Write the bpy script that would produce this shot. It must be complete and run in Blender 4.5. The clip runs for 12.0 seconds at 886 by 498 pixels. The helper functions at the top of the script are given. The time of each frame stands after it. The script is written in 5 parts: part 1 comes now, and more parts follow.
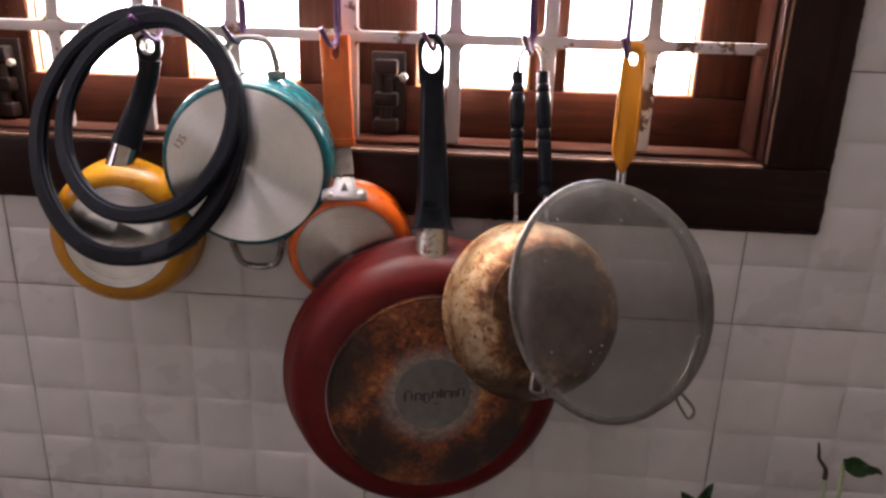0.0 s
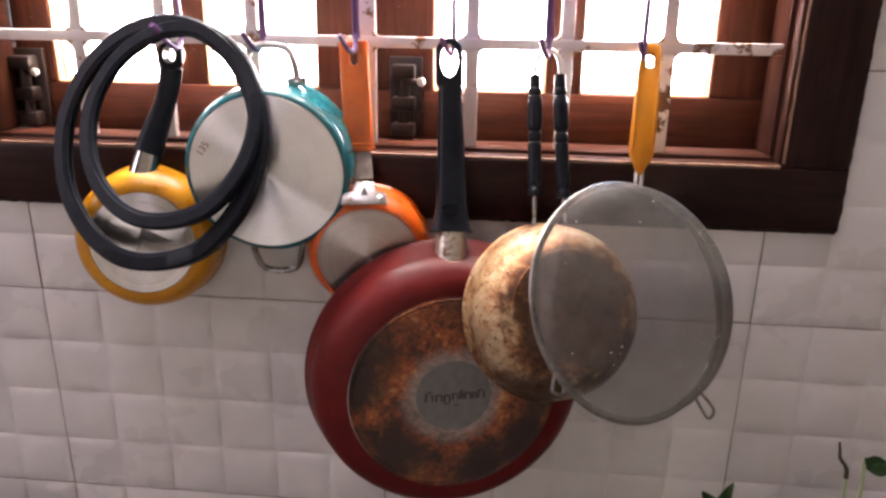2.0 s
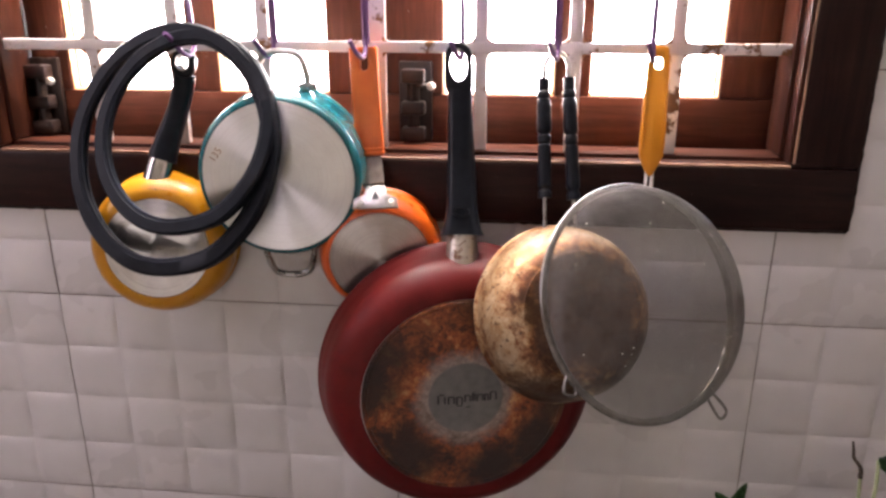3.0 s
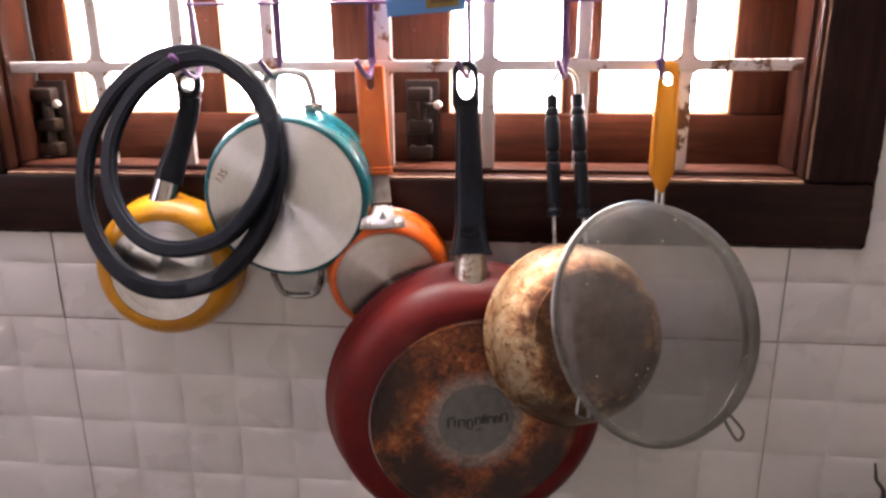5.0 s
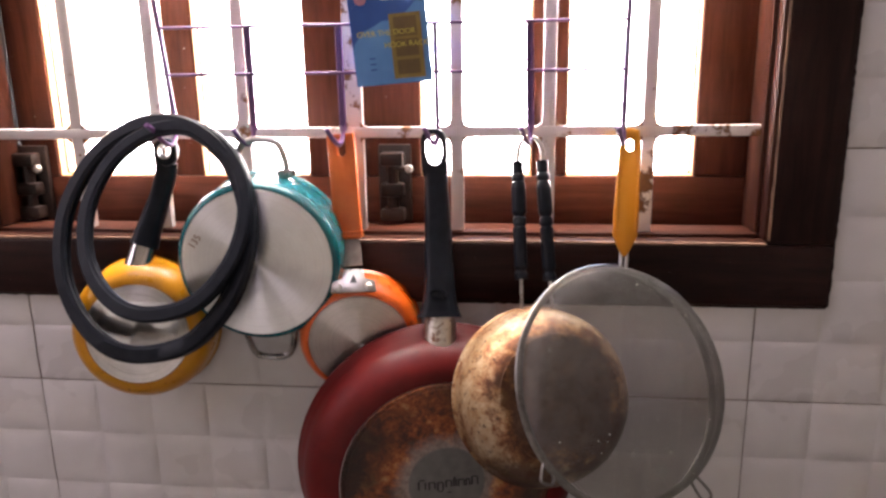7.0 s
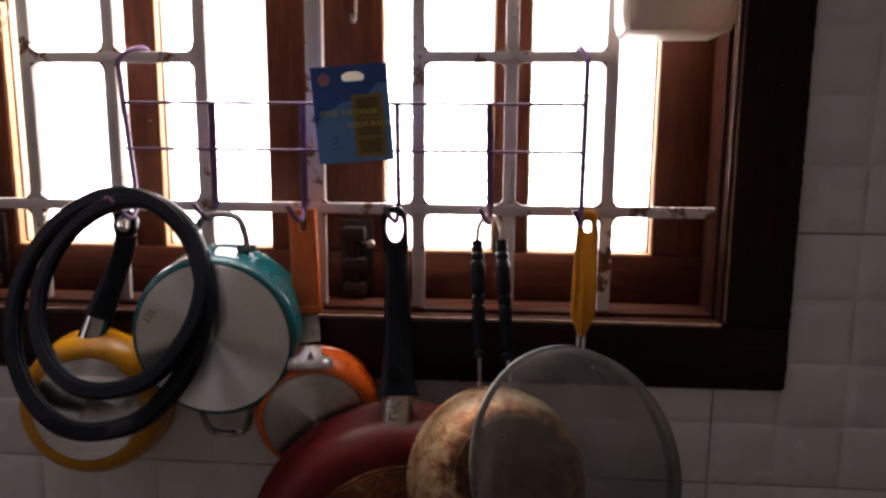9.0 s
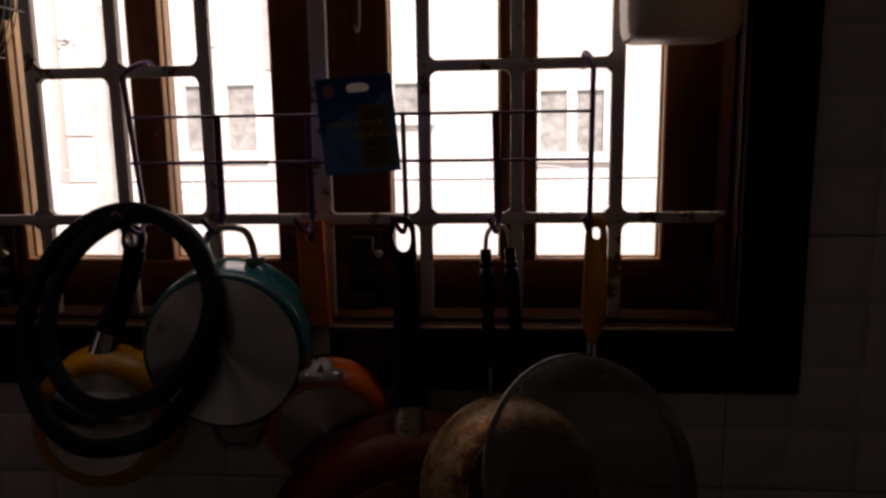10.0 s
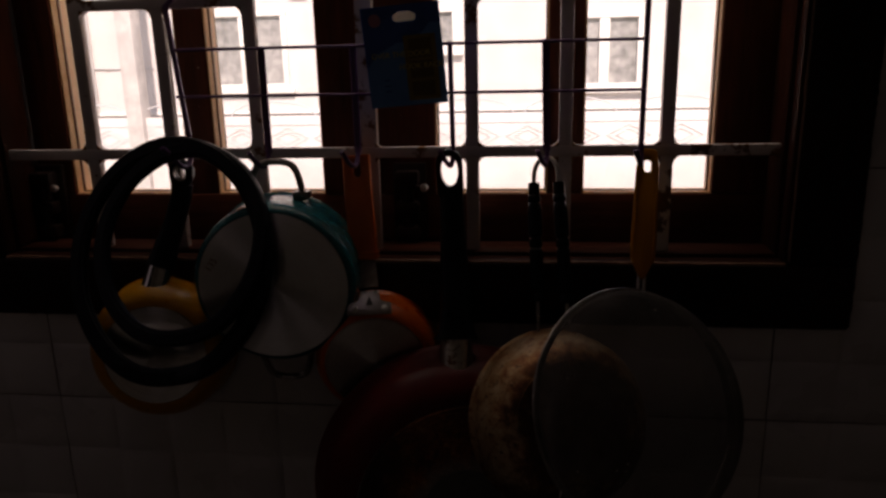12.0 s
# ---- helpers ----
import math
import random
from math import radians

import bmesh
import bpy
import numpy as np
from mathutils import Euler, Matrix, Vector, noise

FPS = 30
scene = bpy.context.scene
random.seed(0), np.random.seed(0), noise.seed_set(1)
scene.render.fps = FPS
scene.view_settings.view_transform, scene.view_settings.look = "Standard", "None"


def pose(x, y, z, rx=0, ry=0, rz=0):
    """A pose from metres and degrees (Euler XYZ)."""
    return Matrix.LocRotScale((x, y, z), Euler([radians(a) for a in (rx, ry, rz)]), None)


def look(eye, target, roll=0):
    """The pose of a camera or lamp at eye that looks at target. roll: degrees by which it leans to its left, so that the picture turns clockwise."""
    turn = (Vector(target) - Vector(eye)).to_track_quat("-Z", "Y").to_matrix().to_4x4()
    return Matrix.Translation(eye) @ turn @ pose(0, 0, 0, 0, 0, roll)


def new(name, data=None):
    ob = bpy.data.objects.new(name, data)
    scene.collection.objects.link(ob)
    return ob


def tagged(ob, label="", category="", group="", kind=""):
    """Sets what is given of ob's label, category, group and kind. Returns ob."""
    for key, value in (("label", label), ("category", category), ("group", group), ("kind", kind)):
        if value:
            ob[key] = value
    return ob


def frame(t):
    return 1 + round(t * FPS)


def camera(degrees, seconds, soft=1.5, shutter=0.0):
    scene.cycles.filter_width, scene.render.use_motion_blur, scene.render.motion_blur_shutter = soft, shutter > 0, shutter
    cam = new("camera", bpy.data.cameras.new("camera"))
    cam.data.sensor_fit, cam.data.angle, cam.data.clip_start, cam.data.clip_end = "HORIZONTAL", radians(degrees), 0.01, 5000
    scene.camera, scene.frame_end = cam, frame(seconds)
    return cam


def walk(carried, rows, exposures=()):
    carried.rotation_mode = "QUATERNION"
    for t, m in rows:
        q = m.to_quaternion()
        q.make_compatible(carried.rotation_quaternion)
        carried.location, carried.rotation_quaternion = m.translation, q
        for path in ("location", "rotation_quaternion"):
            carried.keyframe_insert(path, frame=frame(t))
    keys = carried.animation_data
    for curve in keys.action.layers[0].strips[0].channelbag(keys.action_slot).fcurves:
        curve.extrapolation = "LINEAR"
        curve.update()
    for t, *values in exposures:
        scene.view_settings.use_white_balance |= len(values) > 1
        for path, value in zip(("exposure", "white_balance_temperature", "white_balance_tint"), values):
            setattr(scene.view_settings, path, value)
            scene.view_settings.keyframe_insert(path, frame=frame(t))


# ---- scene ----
cam = camera(63.0, 12.0, soft=2.7)
PATH = [
    (0, (0.053, -0.685, 1.525), (-0.075, 1.21, 0.898), 1.8),
    (0.5, (0.054, -0.68, 1.525), (-0.045, 1.216, 0.894), 1.8),
    (1, (0.052, -0.68, 1.523), (-0.048, 1.208, 0.874), 0.6),
    (1.5, (0.051, -0.681, 1.525), (-0.077, 1.206, 0.874), 0.5),
    (2, (0.046, -0.691, 1.529), (-0.113, 1.202, 0.902), 1.0),
    (2.5, (0.046, -0.695, 1.532), (-0.13, 1.197, 0.908), 0.2),
    (4.3, (0.047, -0.69, 1.526), (-0.175, 1.207, 0.933), 1.0),
    (4.5, (0.041, -0.688, 1.529), (-0.159, 1.213, 0.943), 1.0),
    (5, (0.044, -0.686, 1.53), (-0.166, 1.218, 0.956), -0.5),
    (5.5, (0.045, -0.692, 1.532), (-0.176, 1.218, 0.98), -0.6),
    (6, (0.052, -0.687, 1.539), (-0.175, 1.219, 0.978), -1.7),
    (6.5, (0.061, -0.689, 1.545), (-0.155, 1.237, 1.051), -1.2),
    (8.3, (0.088, -0.686, 1.575), (-0.091, 1.256, 1.132), 0.1),
    (8.5, (0.085, -0.687, 1.565), (-0.071, 1.27, 1.186), 0.0),
    (9, (0.088, -0.684, 1.574), (-0.059, 1.285, 1.256), 0.4),
    (9.5, (0.09, -0.683, 1.587), (-0.074, 1.283, 1.259), -0.2),
    (10, (0.086, -0.68, 1.583), (-0.079, 1.288, 1.263), -0.8),
    (10.5, (0.085, -0.679, 1.595), (-0.119, 1.282, 1.261), -1.0),
    (11, (0.077, -0.677, 1.592), (-0.145, 1.278, 1.236), -1.4),
    (11.5, (0.076, -0.674, 1.592), (-0.163, 1.263, 1.156), -1.3),
    (12, (0.067, -0.679, 1.583), (-0.172, 1.244, 1.085), -1.3),
]
EXPOSURE = [(0, 5.3, 6800, 15), (0.5, 5.75, 6800, 15), (2, 5.92, 6800, 15), (5.5, 5.95, 6800, 15), (6.5, 5.75, 6800, 15), (8.3, 5.35, 6800, 15), (8.6, 4.75, 6800, 15), (9.0, 3.7, 6900, 15), (9.3, 2.4, 7300, 17),
            (9.6, 1.35, 7700, 20), (10.0, 0.6, 7800, 21), (10.5, 0.15, 7800, 21), (11.3, 0.15, 7900, 22), (12, 0.28, 8000, 23)]
REAR_FILL_POWER = 0.06
TOP_FILL_POWER = 0.118
SIDE_FILL_POWER = 0.125
WINDOW_POWER = 1.4
walk(cam, [(t, look(eye, target, roll)) for t, eye, target, roll in PATH], EXPOSURE)

# ---- daylight and added fill lamps ----
world = bpy.data.worlds.new("sky_world")
scene.world = world
world.use_nodes = True
sky = world.node_tree.nodes.new("ShaderNodeTexSky")
sky.sky_type = "NISHITA"
sky.sun_disc = False
sky.sun_elevation, sky.sun_rotation = radians(48), radians(165)
world.node_tree.links.new(sky.outputs[0], world.node_tree.nodes["Background"].inputs[0])
world.node_tree.nodes["Background"].inputs[1].default_value = 0.15

sun = new("sun", bpy.data.lights.new("sun", "SUN"))
sun.data.energy, sun.data.angle, sun.data.color = 4.6, radians(0.5), (1.0, 0.95, 0.96)
sun.matrix_world = look((1.2, -4.4, 5.0), (0, 0, 0))

# added fill lamp behind the camera, in an unseen, assumed doorway
rear_fill = new("rear_fill_lamp", bpy.data.lights.new("rear_fill_lamp", "AREA"))
rear_fill.data.shape, rear_fill.data.size, rear_fill.data.size_y = "RECTANGLE", 0.8, 1.95
rear_fill.data.energy, rear_fill.data.color = REAR_FILL_POWER, (1.0, 0.92, 0.98)
rear_fill.matrix_world = look((-0.75, -3.22, 1.0), (-0.75, 0, 1.0))

# added fill lamp on the left, in a made-up west wall opening
side_fill = new("side_fill_lamp", bpy.data.lights.new("side_fill_lamp", "AREA"))
side_fill.data.shape, side_fill.data.size, side_fill.data.size_y = "RECTANGLE", 0.8, 0.8
side_fill.data.energy, side_fill.data.color = SIDE_FILL_POWER, (0.99, 0.89, 1.06)
side_fill.matrix_world = look((-1.66, -0.70, 2.08), (0, -0.70, 1.70))

# the sky's light through the upper part of the window
window_light = new("window_daylight", bpy.data.lights.new("window_daylight", "AREA"))
window_light.data.shape, window_light.data.size, window_light.data.size_y = "RECTANGLE", 0.74, 0.22
window_light.data.energy, window_light.data.color = WINDOW_POWER, (1.0, 0.96, 0.92)
window_light.matrix_world = look((-0.09, 0.118, 1.93), (-0.06, -0.28, 1.45))

# added fill lamp overhead, in a made-up ceiling opening before the wall
top_fill = new("top_fill_lamp", bpy.data.lights.new("top_fill_lamp", "AREA"))
top_fill.data.shape, top_fill.data.size, top_fill.data.size_y = "RECTANGLE", 0.8, 0.5
top_fill.data.energy, top_fill.data.color = TOP_FILL_POWER, (0.98, 0.88, 1.11)
top_fill.matrix_world = pose(-0.45, -0.62, 2.84)


# ---- building helpers ----
def part(name, bm, material, parent=None, label="", smooth=35):
    """Links a bmesh, given in world places, as one mesh; under parent it is kept relative to the thing's empty."""
    root = parent
    while root is not None and root.parent is not None:
        root = root.parent
    if root is not None:
        bmesh.ops.translate(bm, verts=bm.verts, vec=-root.location)
    bmesh.ops.recalc_face_normals(bm, faces=bm.faces)
    me = bpy.data.meshes.new(name)
    if smooth:
        for f in bm.faces:
            f.smooth = True
        for e in bm.edges:
            if len(e.link_faces) == 2 and e.calc_face_angle(0) > radians(smooth):
                e.smooth = False
    bm.to_mesh(me)
    bm.free()
    me.materials.append(material)
    ob = new(name, me)
    ob.parent = parent
    if label:
        tagged(ob, label)
    return ob


def thing(name, at, label, category, group="", kind=""):
    ob = new(name)
    ob.location = at
    ob.empty_display_size = 0.02
    return tagged(ob, label, category, group, kind)


def axes(origin, yaw=0, up=0, roll=0):
    """Local z faces the room (turned right by yaw, tilted upward by up), local y points up the wall."""
    ya, p = radians(yaw), radians(up)
    n = Vector((math.sin(ya) * math.cos(p), -math.cos(ya) * math.cos(p), math.sin(p)))
    r = Vector((math.cos(ya), math.sin(ya), 0))
    u = n.cross(r)
    m = Matrix((r, u, n)).transposed().to_4x4()
    return Matrix.Translation(origin) @ m @ pose(0, 0, 0, 0, 0, roll)


def block(x0, y0, z0, x1, y1, z1, bevel=0.0, segments=2):
    bm = bmesh.new()
    bmesh.ops.create_cube(bm, size=1)
    for v in bm.verts:
        v.co = Vector(((x0 + x1) / 2 + v.co.x * (x1 - x0), (y0 + y1) / 2 + v.co.y * (y1 - y0), (z0 + z1) / 2 + v.co.z * (z1 - z0)))
    if bevel:
        bmesh.ops.bevel(bm, geom=bm.edges[:], offset=bevel, segments=segments, affect="EDGES", profile=0.5)
    return bm


def moved(bm, m):
    bmesh.ops.transform(bm, matrix=m, verts=bm.verts)
    return bm


def lathe(profile, m, segments=72, wobble=0.0):
    """Turns (radius, height) pairs round the local z axis; flat map: local x, y; polar map: angle, radius."""
    bm = bmesh.new()
    flat, polar = bm.loops.layers.uv.new("flat"), bm.loops.layers.uv.new("polar")
    rings, local = [], {}
    for r, h in profile:
        ring = []
        if r < 1e-6:
            v = bm.verts.new((0, 0, h))
            local[v] = (0, 0, 0)
            ring = [v] * segments
        else:
            for i in range(segments):
                a = 2 * math.pi * i / segments
                k = 1 + wobble * noise.noise((math.cos(a) * 2, math.sin(a) * 2, h * 40))
                v = bm.verts.new((r * k * math.cos(a), r * k * math.sin(a), h))
                local[v] = (r * math.cos(a), r * math.sin(a), r)
                ring.append(v)
        rings.append(ring)
    for a, b in zip(rings, rings[1:]):
        for i in range(segments):
            j = (i + 1) % segments
            vs = []
            for v in (a[i], a[j], b[j], b[i]):
                if v not in vs:
                    vs.append(v)
            if len(vs) < 3:
                continue
            f = bm.faces.new(vs)
            for lp in f.loops:
                x, y, r = local[lp.vert]
                lp[flat].uv = (x, y)
                k = i if lp.vert in (a[i], b[i]) else i + 1
                lp[polar].uv = (k / segments, r * 10)
    return moved(bm, m)


def smooth_line(points, steps=6, closed=False):
    pts = [Vector(p) for p in points]
    out, n = [], len(pts)
    for i in range(n if closed else n - 1):
        p0, p1, p2, p3 = (pts[(i - 1) % n] if closed or i > 0 else pts[0] * 2 - pts[1], pts[i], pts[(i + 1) % n],
                          pts[(i + 2) % n] if closed or i + 2 < n else pts[-1] * 2 - pts[-2])
        for s in range(steps):
            t = s / steps
            out.append(0.5 * ((2 * p1) + (p2 - p0) * t + (2 * p0 - 5 * p1 + 4 * p2 - p3) * t * t + (3 * p1 - p0 - 3 * p2 + p3) * t ** 3))
    if not closed:
        out.append(pts[-1])
    return out


def sweep(bm, line, half_w, half_d, sides=10, closed=False, side=None, square=2.0):
    """Sweeps a rounded section along a line; half_w and half_d may be functions of 0..1; side is the width's direction."""
    n, rings = len(line), []
    ref = Vector(side) if side is not None else None
    prev = None
    for i, p in enumerate(line):
        a, b = line[(i - 1) % n if closed else max(i - 1, 0)], line[(i + 1) % n if closed else min(i + 1, n - 1)]
        t = (b - a).normalized()
        if ref is None:
            base = prev if prev is not None else (Vector((1, 0, 0)) if abs(t.x) < 0.8 else Vector((0, 1, 0)))
        else:
            base = ref
        w = (base - t * base.dot(t)).normalized()
        prev = w
        d = t.cross(w)
        s = i / max(n - 1, 1)
        hw = half_w(s) if callable(half_w) else half_w
        hd = half_d(s) if callable(half_d) else half_d
        ring = []
        for k in range(sides):
            g = 2 * math.pi * (k + 0.5) / sides
            c, q = math.cos(g), math.sin(g)
            e = 2.0 / square
            ring.append(bm.verts.new(p + w * hw * math.copysign(abs(c) ** e, c) + d * hd * math.copysign(abs(q) ** e, q)))
        rings.append(ring)
    pairs = list(zip(rings, rings[1:])) + ([(rings[-1], rings[0])] if closed else [])
    for a, b in pairs:
        for k in range(sides):
            j = (k + 1) % sides
            bm.faces.new((a[k], a[j], b[j], b[k]))
    if not closed:
        bm.faces.new(rings[0][::-1])
        bm.faces.new(rings[-1])
    return bm


def tube(points, radius, sides=8, steps=6, closed=False, bm=None):
    return sweep(bm or bmesh.new(), smooth_line(points, steps, closed), radius, radius, sides, closed)


def rod(a, b, radius, sides=8, bm=None):
    return sweep(bm or bmesh.new(), [Vector(a), Vector(b)], radius, radius, sides)


def plate(outer, inner, thick, m, bevel=0.0):
    """A plate in the local x, y plane with one hole; both loops have the same count."""
    bm = bmesh.new()
    loops = []
    for pts, h in ((outer, 0), (inner, 0), (inner, thick), (outer, thick)):
        loops.append([bm.verts.new((x, y, h)) for x, y in pts])
    n = len(outer)
    for a, b in ((0, 1), (1, 2), (2, 3), (3, 0)):
        for i in range(n):
            j = (i + 1) % n
            bm.faces.new((loops[a][i], loops[a][j], loops[b][j], loops[b][i]))
    bmesh.ops.recalc_face_normals(bm, faces=bm.faces)
    if bevel:
        sharp = [e for e in bm.edges if len(e.link_faces) == 2 and e.calc_face_angle(0) > 1.0]
        bmesh.ops.bevel(bm, geom=sharp, offset=bevel, segments=2, affect="EDGES", profile=0.5)
    return moved(bm, m)


def rounded(cx, cy, hw, hh, r, n=40):
    """n points of a rounded rectangle, by even steps of angle from its middle."""
    pts = []
    for i in range(n):
        a = 2 * math.pi * (i + 0.5) / n
        c, s = math.cos(a), math.sin(a)
        lo, hi = 0.0, 2 * (hw + hh)
        for _ in range(40):
            mid = (lo + hi) / 2
            x, y = abs(c * mid), abs(s * mid)
            qx, qy = max(x - (hw - r), 0), max(y - (hh - r), 0)
            inside = x <= hw and y <= hh and (math.hypot(qx, qy) <= r or qx == 0 or qy == 0)
            lo, hi = (mid, hi) if inside else (lo, mid)
        pts.append((cx + c * lo, cy + s * lo))
    if r < 0.25 * min(hw, hh):
        for sx, sy in ((1, 1), (-1, 1), (-1, -1), (1, -1)):
            q = (cx + sx * hw, cy + sy * hh)
            k = min(range(n), key=lambda i: math.dist(pts[i], q))
            pts[k] = q
    return pts


def prism(pts, thick, m, bevel=0.0):
    bm = bmesh.new()
    a = [bm.verts.new((x, y, 0)) for x, y in pts]
    b = [bm.verts.new((x, y, thick)) for x, y in pts]
    bm.faces.new(a[::-1])
    bm.faces.new(b)
    for i in range(len(pts)):
        j = (i + 1) % len(pts)
        bm.faces.new((a[i], a[j], b[j], b[i]))
    if bevel:
        bmesh.ops.recalc_face_normals(bm, faces=bm.faces)
        sharp = [e for e in bm.edges if e.calc_face_angle(0) > 1.0]
        bmesh.ops.bevel(bm, geom=sharp, offset=bevel, segments=2, affect="EDGES", profile=0.5)
    return moved(bm, m)


def words(text, size, m, material, parent, name="lettering", label=""):
    cu = bpy.data.curves.new(name, "FONT")
    cu.body, cu.size, cu.extrude, cu.align_x, cu.align_y = text, size, 0.0002, "CENTER", "CENTER"
    tmp = bpy.data.objects.new(name, cu)
    me = bpy.data.meshes.new_from_object(tmp)
    bpy.data.objects.remove(tmp)
    bm = bmesh.new()
    bm.from_mesh(me)
    return part(name, moved(bm, m), material, parent, label, smooth=0)


# ---- materials ----
class Nodes:
    def __init__(self, name):
        self.mat = bpy.data.materials.new(name)
        self.mat.use_nodes = True
        self.tree = self.mat.node_tree
        self.bsdf = self.tree.nodes["Principled BSDF"]

    def add(self, kind, **values):
        n = self.tree.nodes.new(kind)
        for key, v in values.items():
            if key in n.inputs:
                n.inputs[key].default_value = v
        return n

    def link(self, a, b):
        self.tree.links.new(a, b)

    def coords(self, which="Object", stretch=(1, 1, 1)):
        tc = self.add("ShaderNodeTexCoord")
        mp = self.add("ShaderNodeMapping", Scale=stretch)
        self.link(tc.outputs[which], mp.inputs["Vector"])
        return mp.outputs[0]

    def noise(self, vec, scale, detail=4, rough=0.6, distort=0.0):
        n = self.add("ShaderNodeTexNoise", Scale=scale, Detail=detail, Roughness=rough, Distortion=distort)
        self.link(vec, n.inputs["Vector"])
        return n.outputs["Fac"]

    def ramp(self, fac, *stops):
        n = self.tree.nodes.new("ShaderNodeValToRGB")
        el = n.color_ramp.elements
        while len(el) < len(stops):
            el.new(0.5)
        for e, (p, c) in zip(el, stops):
            e.position = p
            e.color = (*c, 1) if isinstance(c, tuple) else (c, c, c, 1)
        self.link(fac, n.inputs["Fac"])
        return n.outputs["Color"]

    def mix(self, fac, a, b, mode="MIX"):
        n = self.tree.nodes.new("ShaderNodeMix")
        n.data_type, n.blend_type = "RGBA", mode
        for src, k in ((fac, 0), (a, 6), (b, 7)):
            if isinstance(src, (int, float)):
                n.inputs[k].default_value = src if k == 0 else (src, src, src, 1)
            elif isinstance(src, tuple):
                n.inputs[k].default_value = (*src, 1)
            else:
                self.link(src, n.inputs[k])
        return n.outputs[2]

    def math(self, op, a, b=0.0):
        n = self.tree.nodes.new("ShaderNodeMath")
        n.operation = op
        for k, src in enumerate((a, b)):
            if isinstance(src, (int, float)):
                n.inputs[k].default_value = src
            else:
                self.link(src, n.inputs[k])
        return n.outputs[0]

    def bump(self, height, strength, distance=0.001):
        n = self.add("ShaderNodeBump", Strength=strength, Distance=distance)
        self.link(height, n.inputs["Height"])
        self.link(n.outputs[0], self.bsdf.inputs["Normal"])

    def set(self, **values):
        for key, v in values.items():
            s = self.bsdf.inputs[key.replace("_", " ")]
            if isinstance(v, tuple):
                s.default_value = (*v, 1) if len(v) == 3 and s.type == "RGBA" else v
            elif isinstance(v, (int, float)):
                s.default_value = v
            else:
                self.link(v, s)
        return self


def plain(name, dark, light, scale=60, rough=(0.35, 0.55), metal=0.0, bump=0.15, stretch=(1, 1, 1), specks=None, **more):
    """Two-scale surface: fine grain and wide wear between two colours, with small chips where given."""
    s = Nodes(name)
    v = s.coords("Object", stretch)
    fine, wide = s.noise(v, scale, 5), s.noise(v, scale * 0.15, 3)
    both = s.math("ADD", s.math("MULTIPLY", fine, 0.5), s.math("MULTIPLY", wide, 0.5))
    col = s.ramp(both, (0.35, dark), (0.65, light))
    if specks:
        col = s.mix(s.ramp(s.noise(v, 210, 2, 0.5), (0.715, 0.0), (0.74, 0.85)), col, specks)
        col = s.mix(s.ramp(s.noise(v, 24, 6, 0.7), (0.60, 0.0), (0.72, 0.30)), col, tuple(c * 0.35 for c in dark))
    s.set(Base_Color=col, Roughness=s.ramp(both, (0.3, rough[0]), (0.7, rough[1])), Metallic=metal, **more)
    s.bump(fine, bump, 0.0006)
    return s.mat


def wood(name, dark, light, along, rough=(0.3, 0.5)):
    s = Nodes(name)
    st = [14, 14, 14]
    st[along] = 1.2
    v = s.coords("Object", tuple(st))
    grain, wide = s.noise(v, 9, 8, 0.65, 0.6), s.noise(s.coords("Object"), 7, 3)
    col = s.ramp(grain, (0.3, dark), (0.7, light))
    col = s.mix(s.ramp(wide, (0.4, 0.0), (0.75, 0.55)), col, tuple(c * 0.6 for c in dark))
    col = s.mix(s.ramp(s.noise(s.coords("Object"), 170, 2, 0.5), (0.765, 0.0), (0.785, 0.7)), col, (0.45, 0.40, 0.36))
    s.set(Base_Color=col, Roughness=s.ramp(wide, (0.3, rough[0]), (0.7, rough[1])), Specular_IOR_Level=0.14)
    s.bump(grain, 0.25, 0.0008)
    return s.mat


def tile_glaze():
    s = Nodes("white_glazed_tile")
    v = s.coords("Object")
    wide, fine = s.noise(v, 5, 4), s.noise(v, 45, 4)
    tint = s.add("ShaderNodeObjectInfo")
    col = s.ramp(wide, (0.35, (0.55, 0.52, 0.51)), (0.7, (0.67, 0.635, 0.625)))
    col = s.mix(s.ramp(fine, (0.60, 0.0), (0.85, 0.06)), col, (0.45, 0.40, 0.35))
    col = s.mix(s.ramp(tint.outputs["Random"], (0.0, 0.0), (1.0, 0.12)), col, (0.5, 0.49, 0.5))
    s.set(Base_Color=col, Roughness=s.ramp(wide, (0.3, 0.22), (0.7, 0.36)), Specular_IOR_Level=0.5)
    s.bump(s.noise(v, 28, 2), 0.25, 0.0015)
    return s.mat


def chipped_paint(name="chipped_white_paint_on_iron", start=0.592):
    s = Nodes(name)
    v = s.coords("Object")
    n1, n2 = s.noise(v, 38, 6, 0.7), s.noise(v, 9, 3)
    col = s.ramp(n2, (0.3, (0.60, 0.53, 0.50)), (0.7, (0.76, 0.70, 0.67)))
    chips = s.ramp(s.math("ADD", s.math("MULTIPLY", n1, 0.65), s.math("MULTIPLY", n2, 0.4)), (start, 0.0), (start + 0.033, 1.0))
    col = s.mix(chips, col, s.ramp(n1, (0.4, (0.05, 0.025, 0.018)), (0.65, (0.24, 0.11, 0.045))))
    s.set(Base_Color=col, Roughness=s.mix(chips, 0.4, 0.85))
    s.bump(chips, -0.4, 0.0008)
    return s.mat


